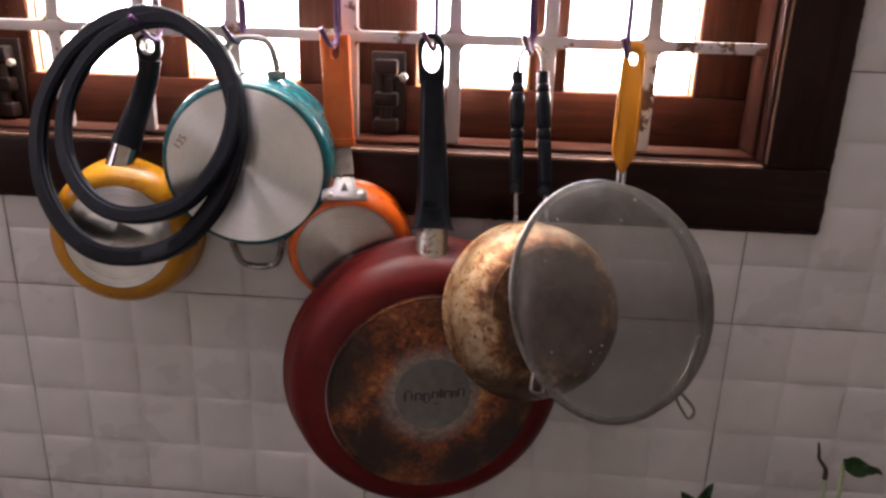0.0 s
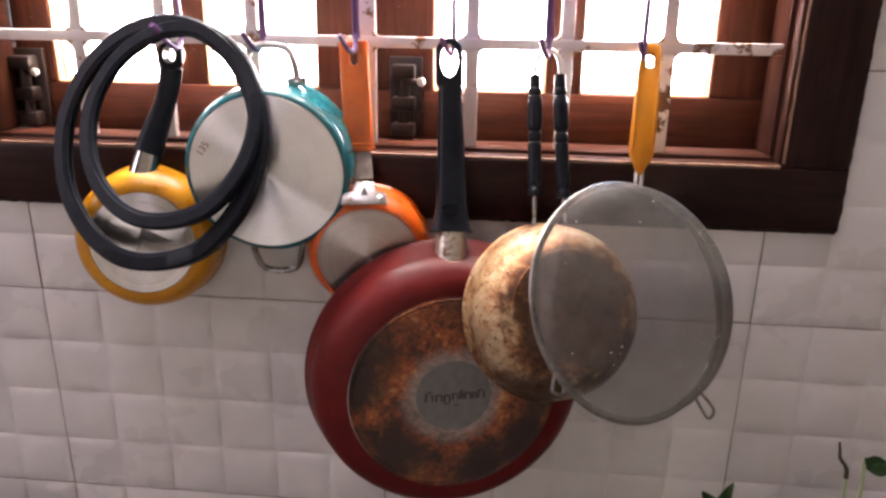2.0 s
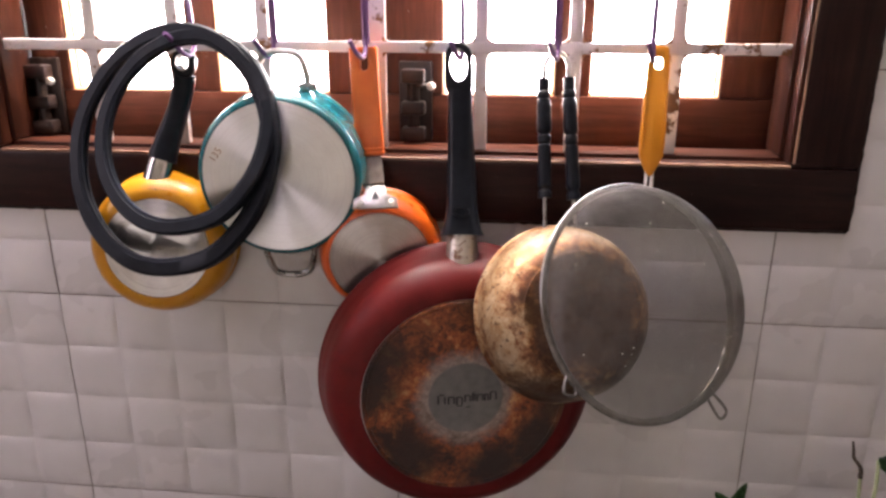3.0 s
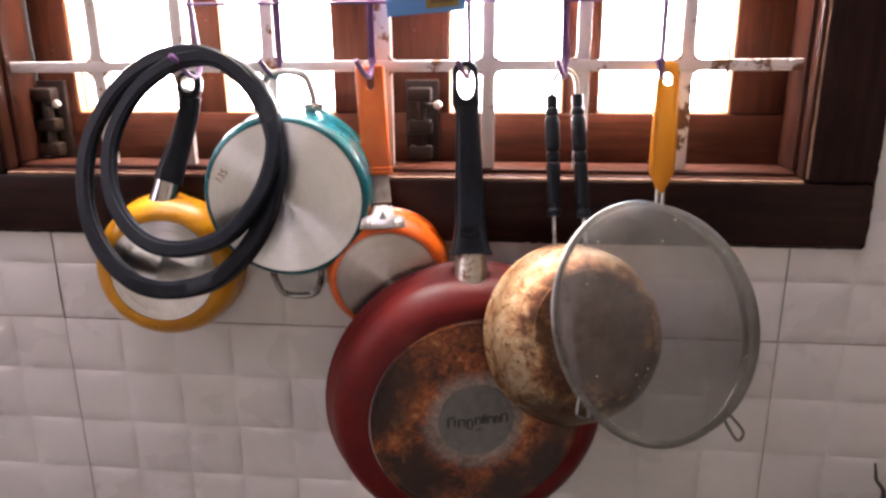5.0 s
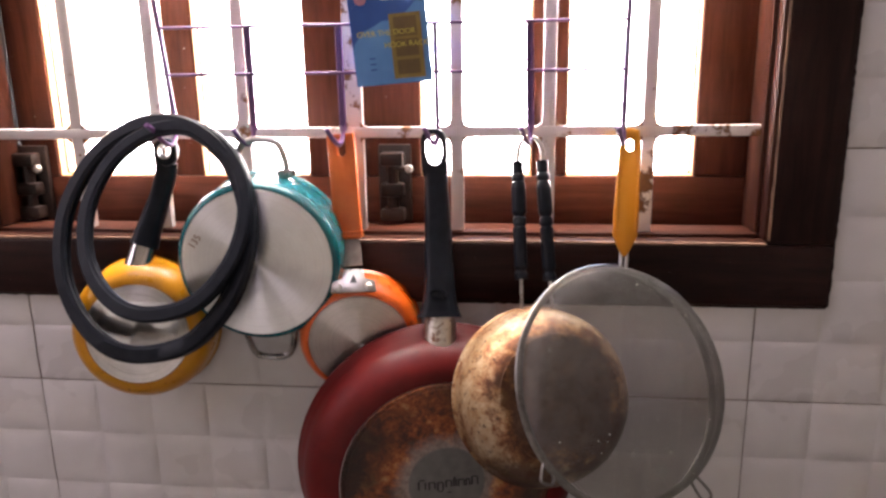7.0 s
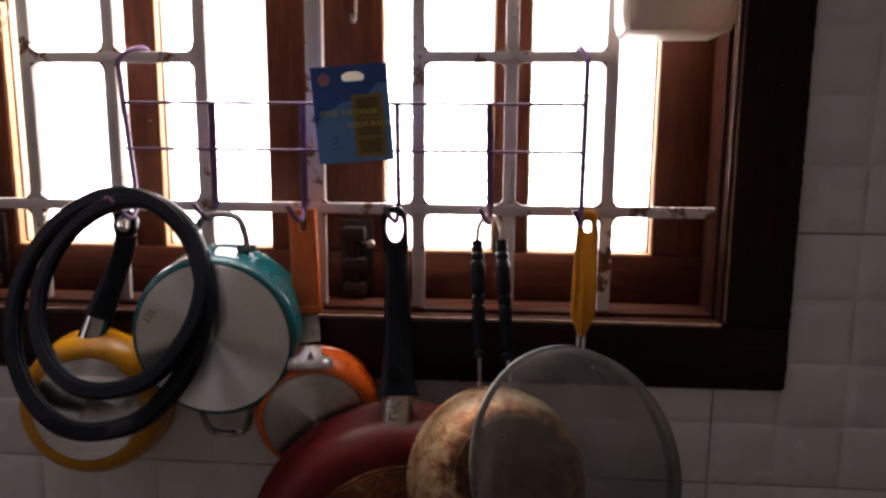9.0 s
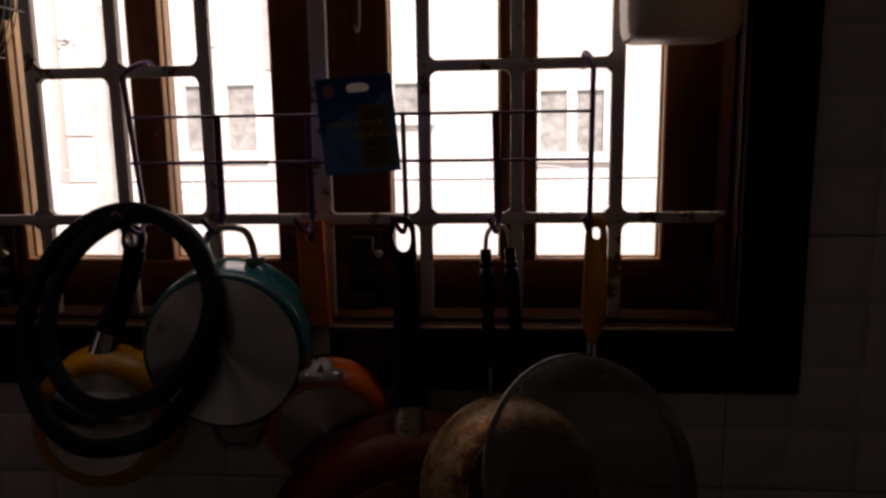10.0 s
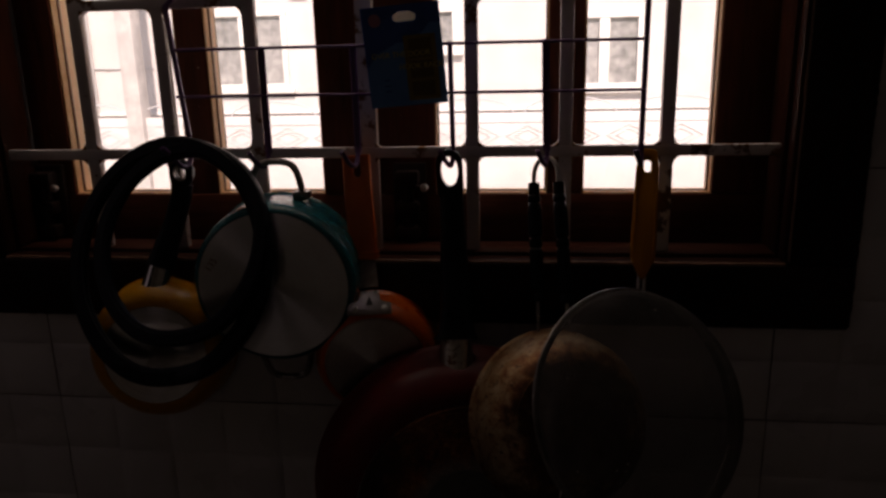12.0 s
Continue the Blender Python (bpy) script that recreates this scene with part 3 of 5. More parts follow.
sweep(bm, line, lambda s: 0.0012 + 0.0012 * abs(noise.noise((s * 40, 1, 0))), 0.0012, 6)
part("worn_edge", bm, M_WORN, window, "worn edge of the frame")

# rough dark filler where the frame meets the tiles
for a, b in (((OUT_L, 0.0, OUT_B), (OUT_R, 0.0, OUT_B)), ((OUT_R, 0.0, OUT_B), (OUT_R, 0.0, OUT_T))):
    a, b = Vector(a), Vector(b)
    line = [a.lerp(b, k / 160) + Vector((0.0012 * noise.noise((k * 0.9, 3, 0)) * (a.x == b.x), -0.001, 0.0012 * noise.noise((k * 0.9, 7, 0)) * (a.z == b.z))) for k in range(161)]
    part("filler_bead", sweep(bmesh.new(), line, lambda s: 0.0022 + 0.0016 * abs(noise.noise((s * 90, 2, 5))), 0.003, 6), M_FRAME_X, window, "rough dark filler along the frame")

SASH_Y0, SASH_Y1, GLASS_B = 0.064, 0.100, 1.450
SASHES = ((-0.478, -0.4365, -0.302, -0.270, -0.151, -0.099), (-0.091, -0.031, 0.084, 0.119, 0.2475, 0.301))
for s_out_l, g0, g1, g2, g3, s_out_r in SASHES:
    sash = part("sash", block(s_out_l, SASH_Y0, WIN_B + 0.002, s_out_r, SASH_Y1, GLASS_B, 0.002), M_SASH_X, window, "red-brown wooden bottom rail of the sash")
    board("sash_stile", s_out_l, SASH_Y0, GLASS_B, g0, SASH_Y1, WIN_T - 0.03, M_SASH_Z, sash, 0.002)
    board("sash_stile", g3, SASH_Y0, GLASS_B, s_out_r, SASH_Y1, WIN_T - 0.03, M_SASH_Z, sash, 0.002)
    board("sash_muntin", g1, SASH_Y0 + 0.002, GLASS_B, g2, SASH_Y1, WIN_T - 0.03, M_SASH_Z, sash, 0.002)
    board("sash_head", s_out_l, SASH_Y0, WIN_T - 0.03, s_out_r, SASH_Y1, WIN_T - 0.002, M_SASH_X, sash, 0.002)
    for a, b in ((g0, g1), (g2, g3)):
        pane = part("pane", block(a - 0.002, 0.0935, GLASS_B - 0.002, b + 0.002, 0.0960, WIN_T - 0.028), M_GLASS, sash, "clear window pane", 0)
        pane.visible_shadow = False
        # lit-coloured lining of the deep rebate, with a raised brown bead half way
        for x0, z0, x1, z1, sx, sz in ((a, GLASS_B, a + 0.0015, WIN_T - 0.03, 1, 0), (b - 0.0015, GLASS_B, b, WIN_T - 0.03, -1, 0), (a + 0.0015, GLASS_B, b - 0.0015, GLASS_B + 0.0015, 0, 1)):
            board("rebate_lining", x0, SASH_Y0 + 0.003, z0, x1, 0.0932, z1, M_LIT_LINING, sash, 0.0005, "wood lining with outdoor light put into its pale colour")
            board("glazing_bead", x0 + max(sx, 0) * 0.0015 + min(sx, 0) * 0.0015, 0.0765, z0 + sz * 0.0015, x1 + max(sx, 0) * 0.0010 + min(sx, 0) * 0.0015, 0.0800, z1 + (sz * 0.0010 if sz else -0.001), M_SASH_Z, sash, 0.0004)
board("sash_cover_strip", -0.0985, SASH_Y0 + 0.004, WIN_B + 0.002, -0.0915, SASH_Y1, WIN_T - 0.002, M_FRAME_Z, window, 0.001)


def tower_bolt(x):
    """Iron tower bolt on a sash stile; sits proud of the wood."""
    b = thing("tower_bolt", (x, 0.06, 1.402), "dark iron tower bolt fixed on the sash", "bolt", "bolts on the sashes")
    part("back_plate", block(x - 0.017, 0.057, 1.403, x + 0.017, 0.0635, 1.484, 0.0012), M_BOLT, b)
    part("barrel", tube([(x - 0.001, 0.050, 1.408), (x - 0.001, 0.050, 1.440), (x - 0.001, 0.050, 1.476)], 0.0065, 10), M_BOLT, b)
    for z in (1.412, 1.438, 1.470):
        part("staple", block(x - 0.013, 0.0415, z - 0.007, x + 0.011, 0.058, z + 0.007, 0.0025), M_BOLT, b)
    knob = part("knob_arm", rod((x + 0.002, 0.047, 1.461), (x + 0.016, 0.040, 1.461), 0.0028), M_BOLT, b)
    part("knob", lathe([(0, 0.004), (0.0035, 0.003), (0.0045, 0), (0.0035, -0.003), (0, -0.004)], axes((x + 0.018, 0.039, 1.461)), 12), M_BRASS, knob, "bright worn knob")
    return b


tower_bolt(-0.462)
tower_bolt(-0.058)

stay = thing("sash_hook", (-0.0565, 0.060, 1.675), "thin steel hook hanging on the sash stile", "hook")
part("hook_wire", tube([(-0.0562, 0.0615, 1.790), (-0.0562, 0.0600, 1.730), (-0.0566, 0.0590, 1.698), (-0.0572, 0.0570, 1.685), (-0.0590, 0.0530, 1.6825), (-0.0600, 0.0505, 1.689)], 0.0017, 8, 5), M_STEEL_DULL, stay)
part("screw_eye", lathe([(0.0052, -0.001), (0.0052, 0.0012), (0.0030, 0.0018), (0.0, 0.0018)], axes((-0.0562, 0.0630, 1.792)), 20), M_BOLT, stay, "dark iron screw eye")

# ---- iron grille ----
GY0, GY1 = 0.018, 0.026
grille = thing("window_grille", (0, 0.022, WIN_B), "white-painted iron window grille with chipped rusty bars", "grille", "", "structure")
BARS_X = (-0.381, -0.295, -0.2035, -0.0905, 0.0108, 0.0995, 0.1935)
BARS_Z = (1.4995, 1.645, 1.790, 1.935)
for x in BARS_X:
    low = 1.4945 if x == BARS_X[6] else 1.4005
    half = 0.0084 if x == BARS_X[3] else 0.0062
    part("upright_bar", block(x - half, GY0 + 0.001, low, x + half, GY1 + 0.002, WIN_T, 0.001), M_PAINT, grille)
part("upright_bar", block(BARS_X[6] - 0.0062, GY0 + 0.001, 1.4005, BARS_X[6] + 0.0062, GY1 + 0.002, 1.4945, 0.001), M_PAINT_WORN, grille, "rust-stained foot of the bar")
part("cross_bar", block(0.2145, GY0, BARS_Z[0] - 0.0052, WIN_R - 0.001, GY1, BARS_Z[0] + 0.0052, 0.001), M_PAINT_RUST, grille, "rusted end of the bar")
for z in BARS_Z:
    spans = ((WIN_L + 0.001, 0.2145 if z < 1.6 else WIN_R - 0.001),) if z < 1.6 or z > 1.7 else ((BARS_X[0], BARS_X[2]), (BARS_X[4], BARS_X[6]))
    for a, b in spans:
        part("cross_bar", block(a, GY0, z - 0.0052, b, GY1, z + 0.0052, 0.001), M_PAINT, grille)
pts = [(0, 0)] + [(0.008 - 0.008 * math.sin(a), 0.008 - 0.008 * math.cos(a)) for a in np.linspace(0, math.pi / 2, 7)]
base_me = bpy.data.meshes.new("corner_fillet")
fill = prism(pts, GY1 - GY0, Matrix.Rotation(math.pi / 2, 4, "X"))
fill.to_mesh(base_me)
fill.free()
base_me.materials.append(M_PAINT)
for x in BARS_X:
    for z in BARS_Z[:2]:
        for sx in (-1, 1):
            if z > 1.6 and (x == BARS_X[3] or (x in (BARS_X[0], BARS_X[4]) and sx < 0) or (x in (BARS_X[2], BARS_X[6]) and sx > 0)):
                continue
            for sz in (-1, 1):
                ob = new("corner_fillet", base_me)
                ob.parent = grille
                ob.matrix_basis = Matrix.Translation((x + sx * 0.006, GY1 - 0.022, z + sz * 0.005 - WIN_B)) @ Matrix.Diagonal((sx, 1, sz, 1))

# ---- hook rack ----
rack = thing("hook_rack", (-0.05, 0.0, 1.5), "mauve wire hook rack hanging on the window grille", "hook rack")
RX = (-0.2615, -0.1835, -0.0955, -0.005, 0.0815, 0.166)


def rack_y(z):
    return -0.002 - (1.60 - z) * 0.06


for z in (1.600, 1.5565):
    part("cross_wire", rod((RX[0] - 0.010, rack_y(z), z + 0.0005), (RX[-1] + 0.001, rack_y(z), z), 0.0016), M_MAUVE, rack)
for i, x in enumerate(RX):
    ends = i in (0, 5)
    dx = -0.011 if i == 0 else 0.0015 if i == 5 else -0.002
    top = 1.641 if ends else 1.602
    for off in ((-0.0017, 0.0017) if i in (1, 2, 4) else (0,)):
        part("upright_wire", rod((x + dx * (top - 1.5) / 0.1 + off, rack_y(top) + 0.0022, top), (x + off, rack_y(1.503) + 0.0022, 1.503), 0.0027 if ends else 0.0019 if i in (1, 2, 4) else 0.0025), M_MAUVE, rack)
    y = rack_y(1.5)
    tip = [(x - 0.0115, y - 0.034, 1.5125)] if i == 0 else []
    part("hook", tube([(x, y + 0.002, 1.508), (x, y - 0.001, 1.4985), (x - 0.001, y - 0.009, 1.4915), (x - 0.004, y - 0.019, 1.4955), (x - 0.009, y - 0.027, 1.507)] + tip, 0.0024, 8, 5), M_MAUVE, rack)
    if ends:
        xt = x + dx * 1.41
        lean = 0.016 if i == 0 else -0.006
        part("hanger", tube([(xt, rack_y(1.64) + 0.002, 1.640), (xt + lean * 0.4, 0.008, 1.648), (xt + lean * 0.8, 0.018, 1.6530), (xt + lean, 0.029, 1.6530), (xt + lean, 0.034, 1.640)], 0.0026, 8, 5), M_MAUVE, rack)

# printed card of the rack
card = thing("packaging_card", (-0.046, -0.012, 1.63), "blue and ochre printed card tag on the hook rack", "card")
CARD = axes((-0.0465, -0.0145, 1.590), 0, -4, 4.2)
part("card_sheet", plate(rounded(0, 0, 0.0355, 0.0440, 0.001, 48), rounded(0.0035, 0.034, 0.0105, 0.0042, 0.0035, 48), 0.0006, CARD), M_BLUE, card)
cloud = [(-0.035, -0.0435), (0.0352, -0.0435), (0.0352, 0.026), (0.026, 0.027), (0.019, 0.020), (0.012, 0.015), (0.004, 0.012), (-0.006, 0.012), (-0.014, 0.008), (-0.024, 0.004), (-0.033, -0.006), (-0.0352, -0.012)]
part("pale_print", prism(cloud, 0.0002, CARD @ Matrix.Translation((0, 0, 0.0007))), M_PALE_BLUE, card, "pale blue printed cloud", 0)
part("ochre_panel", prism(rounded(0.015, -0.011, 0.0145, 0.0285, 0.001, 24), 0.0002, CARD @ Matrix.Translation((0, 0, 0.0011))), M_OCHRE, card, "ochre printed picture of a door", 0)
for y, hh in ((0.006, 0.0085), (-0.0125, 0.0075), (-0.0295, 0.0065)):
    part("door_panel_print", prism(rounded(0.015, y, 0.0105, hh, 0.0008, 24), 0.0001, CARD @ Matrix.Translation((0, 0, 0.00135))), M_DOOR_PRINT, card, "brown printed door panel", 0)
part("hole_edge", prism(rounded(0.0035, 0.034, 0.0115, 0.0050, 0.0040, 32), 0.0002, CARD @ Matrix.Translation((0, 0, -0.0003))), M_IVORY, card, "pale backing behind the hang hole", 0)
part("pink_mark", prism(rounded(-0.0235, 0.0325, 0.0055, 0.0055, 0.005, 20), 0.0002, CARD @ Matrix.Translation((0, 0, 0.0009))), M_PINK, card, "small pink round mark", 0)
words("OVER THE DOOR", 0.0068, CARD @ Matrix.Translation((-0.003, 0.0015, 0.0016)), M_YELLOW_INK, card, label="yellow printed words")
words("HOOK RACK", 0.0068, CARD @ Matrix.Translation((0.0145, -0.0095, 0.0016)), M_YELLOW_INK, card, label="yellow printed words")
for k in range(3):
    part("print_line", prism(rounded(-0.018, -0.020 - 0.005 * k, 0.011, 0.0007, 0.0003, 12), 0.0002, CARD @ Matrix.Translation((0, 0, 0.0011))), M_BLUE, card, "", 0)


# ---- pans and tools on the hooks ----
def ring_gasket(c, radius, yaw, up, band, depth, label):
    g = thing("rubber_gasket", Vector(c) + Vector((0, 0, radius)), label, "gasket", "cooker gaskets on one hook")
    m = axes(c, yaw, up) @ Matrix.Diagonal((1, 1.034, 1, 1))      # hangs slightly oval
    prof = [(radius - band * 0.25, -depth), (radius, -depth * 0.7), (radius, depth * 0.6), (radius - band * 0.15, depth), (radius - band * 0.8, depth), (radius - band, depth * 0.6),
            (radius - band, depth * 0.1), (radius - band * 0.5, -depth * 0.1), (radius - band * 0.45, -depth * 0.5), (radius - band * 0.9, -depth * 0.6), (radius - band * 0.95, -depth), (radius - band * 0.25, -depth)]
    part("sealing_ring", lathe(prof, m, 96, 0.012), M_RUBBER, g)
    lip = [(radius - band * 0.90, depth * 0.85), (radius - band * 1.06, depth * 0.75), (radius - band * 1.10, depth * 0.35), (radius - band * 0.95, depth * 0.30), (radius - band * 0.90, depth * 0.85)]
    part("sealing_lip", lathe(lip, m, 96, 0.012), M_RUBBER, g, "thin inner lip")
    return g


ring_gasket((-0.2705, -0.061, 1.4100), 0.1137, -13.2, 18.9, 0.0150, 0.0055, "large black rubber pressure cooker gasket on a hook")
ring_gasket((-0.2530, -0.0675, 1.4285), 0.0925, -10.6, 23.6, 0.0135, 0.0050, "smaller black rubber gasket hanging with another gasket")


def shell(rim_r, base_r, depth, corner, thick=0.002, flare=0.0):
    """Outside then inside profile of a pan, rim at height 0, base towards +z; the base's disc is a part of its own."""
    prof = [(rim_r + 0.0015, -0.001), (rim_r + 0.002, 0.001), (rim_r + 0.0005, 0.003)]
    prof += [(rim_r - flare * s ** 1.5, 0.003 + (depth - corner - 0.003) * s) for s in (0.25, 0.5, 0.75, 1.0)]
    r1 = rim_r - flare
    for a in np.linspace(0.15, 1.0, 8):
        prof.append((r1 + (base_r - r1) * (1 - math.cos(a * math.pi / 2)), depth - corner + corner * math.sin(a * math.pi / 2)))
    inner = [(base_r, depth - thick), (0, depth - thick)]
    inner2 = [(max(r - thick, 0.001), h) for r, h in prof[3:-1]][::-1]
    return prof + [(base_r, depth - thick)] + inner2 + [(rim_r - thick, -0.001), (rim_r + 0.0015, -0.001)]


def yellow_pan():
    p = thing("yellow_pan", (-0.276, -0.01, 1.495), "yellow enamelled small frying pan with black handle", "pan")
    m = axes((-0.3058, -0.0121, 1.3080), 10, 4) @ Matrix.Scale(1.0210, 4)
    part("pan_body", lathe(shell(0.0685, 0.049, 0.044, 0.026), m), M_YELLOW, p)
    base = part("pan_base", lathe([(0.0485, 0.043), (0.0480, 0.0446), (0.040, 0.0446), (0.0395, 0.0442), (0.0, 0.0442)], m), M_ALU, p, "shiny worn aluminium base")
    shape = [(-0.044, 0.010), (-0.012, 0.036), (0.030, 0.034), (0.044, 0.014), (0.040, -0.002), (0.002, 0.004), (-0.010, -0.012)]
    foil = bmesh.new()
    hub = foil.verts.new((0.002, 0.016, 0.0018))
    edge = [foil.verts.new((x * 0.92, y * 0.92, (0.0002, 0.0009, 0.0004)[k % 3])) for k, (x, y) in enumerate(shape)]
    for k in range(len(edge)):
        foil.faces.new((hub, edge[k], edge[(k + 1) % len(edge)]))
    foil.faces.new(edge[::-1])
    part("peeling_sticker", moved(foil, m @ Matrix.Translation((0, 0, 0.0449))), M_FOIL, base, "crumpled silver foil label", 5)
    fer = sweep(bmesh.new(), smooth_line([(-0.3079, -0.0405, 1.3503), (-0.3041, -0.0315, 1.3705), (-0.2990, -0.0232, 1.3924)]), lambda s: 0.0146 - 0.0016 * s, lambda s: 0.012 - 0.002 * s, 16, side=(1, 0, 0.2))
    part("ferrule", fer, M_CHROME, p, "polished steel ferrule")
    line = smooth_line([(-0.2990, -0.0232, 1.3924), (-0.2941, -0.0180, 1.4089), (-0.2863, -0.0112, 1.4315), (-0.2782, -0.0075, 1.4557), (-0.2737, -0.0075, 1.4738)], 6)
    h = sweep(bmesh.new(), line, lambda s: 0.0145 - 0.0045 * min(s * 1.8, 1) + 0.001 * max(s - 0.6, 0), lambda s: 0.010 - 0.003 * s, 16, side=(1, 0, 0.3), square=2.6)
    part("handle", h, M_BAKELITE, p, "black bakelite handle")
    eye = axes((-0.2705, -0.0135, 1.4845), 0, 0, -12)
    part("handle_eye", plate(rounded(0, 0, 0.0112, 0.0135, 0.0110, 36), rounded(0, 0.001, 0.0058, 0.0068, 0.0056, 36), 0.009, eye @ Matrix.Translation((0, 0, -0.005)), 0.0015), M_BAKELITE, p)
    part("eye_ring", plate(rounded(0, 0.001, 0.0066, 0.0076, 0.0064, 36), rounded(0, 0.001, 0.0052, 0.0062, 0.0050, 36), 0.0012, eye @ Matrix.Translation((0, 0, 0.004))), M_STEEL, p, "bright metal eyelet")
    return p


def teal_pot():
    p = thing("teal_pot", (-0.1745, -0.01, 1.497), "teal enamelled pot with two wire loop handles", "pot")
    m = axes((-0.1732, -0.0086, 1.3874), 4, -2) @ Matrix.Scale(1.0080, 4)
    part("pot_body", lathe(shell(0.0765, 0.0700, 0.052, 0.012), m, 96), M_TEAL, p)
    base = part("pot_base", lathe([(0.0698, 0.0505), (0.0694, 0.0526), (0.0660, 0.0527), (0.052, 0.0522), (0.036, 0.0516), (0.018, 0.0512), (0.0, 0.0511)], m, 96), M_ALU_TEAL, p, "pale stained aluminium base")
    words("135", 0.0095, m @ Matrix.Translation((-0.0555, 0.0215, 0.0529)) @ pose(0, 0, 0, 0, 0, 52), M_BROWN_INK, base, "marking", "brown handwritten number")
    for sgn in (1, -1):
        y0, dx = sgn * 0.0775, -0.0005 if sgn > 0 else -0.003
        pts = [(dx - 0.024, y0 - sgn * 0.001, 0.012), (dx - 0.0235, y0 + sgn * 0.010, 0.012), (dx - 0.018, y0 + sgn * 0.0255, 0.010), (dx - 0.008, y0 + sgn * 0.0305, 0.009),
               (dx + 0.008, y0 + sgn * 0.0305, 0.009), (dx + 0.018, y0 + sgn * 0.0255, 0.010), (dx + 0.0235, y0 + sgn * 0.010, 0.012), (dx + 0.024, y0 - sgn * 0.001, 0.012)]
        if sgn < 0:
            pts = [(x, y0 + (y - y0) * 1.05, h + 0.004) for x, y, h in pts]
        loop = part("loop_handle", tube([m @ Vector(q) for q in pts], 0.0033, 10, 5), M_STEEL_DULL, p, "bent steel wire handle")
        for sx in (-1, 1):
            part("handle_lug", moved(block(dx + sx * 0.024 - 0.008, y0 - 0.004, 0.006, dx + sx * 0.024 + 0.008, y0 + sgn * 0.0035 + (0.004 if sgn < 0 else 0), 0.018, 0.002), m), M_STEEL_DULL, loop, "riveted steel lug")
    return p


def orange_pan():
    p = thing("orange_pan", (-0.099, -0.01, 1.493), "small orange pan with orange plastic handle", "pan")
    m = axes((-0.0858, -0.0095, 1.3081), 10, -6) @ Matrix.Scale(1.0250, 4)
    part("pan_body", lathe(shell(0.0580, 0.0475, 0.036, 0.020), m), M_ORANGE, p)
    part("pan_base", lathe([(0.0470, 0.0345), (0.0465, 0.0364), (0.0, 0.0364)], m), M_ALU, p, "turned aluminium base with radial sheen")
    hm = axes((-0.0953, -0.0100, 1.4500), 0, 7, 3.8)
    part("handle", plate(rounded(0, 0, 0.0132, 0.0505, 0.002, 60), rounded(0, 0.0375, 0.0042, 0.0085, 0.0042, 60), 0.009, hm @ Matrix.Translation((0, 0, -0.0045)), 0.0012), M_ORANGE_GRIP, p, "flat orange plastic handle")
    for k in (-0.0440, -0.0475):
        part("handle_ridge", moved(block(-0.0142, k - 0.0012, -0.0055, 0.0142, k + 0.0012, 0.0055, 0.0008), hm), M_ORANGE_GRIP, p)
    neck = sweep(bmesh.new(), smooth_line([(-0.0923, -0.0158, 1.4029), (-0.0898, -0.0230, 1.3901), (-0.0880, -0.0310, 1.3762)]), lambda s: 0.0095 + 0.002 * s, 0.0012, 10, side=(1, 0, 0), square=5)
    part("neck", neck, M_NECK, p, "stained steel neck")
    bm_ = axes((-0.0810, -0.0530, 1.3628), 6, 38, 2) @ Matrix.Scale(1.06, 4)
    plate_ob = part("bracket", prism([(-0.020, -0.006), (0.020, -0.006), (0.019, 0.004), (0.010, 0.007), (0.008, 0.016), (-0.008, 0.016), (-0.010, 0.007), (-0.019, 0.004)], 0.0022, bm_, 0.0005), M_STEEL_DULL, p, "riveted steel bracket")
    for sx in (-1, 1):
        part("rivet", lathe([(0, 0.0040), (0.0022, 0.0036), (0.0036, 0.0024), (0.0036, 0.0015)], bm_ @ Matrix.Translation((sx * 0.0135, -0.001, 0)), 14), M_STEEL, plate_ob)
    part("bracket_slot", prism([(-0.0030, 0.0025), (0.0030, 0.0025), (0.0022, 0.006), (0.0, 0.0105), (-0.0022, 0.006)], 0.0004, bm_ @ Matrix.Translation((0, 0, 0.0023))), M_INK, plate_ob, "dark slot")
    return p


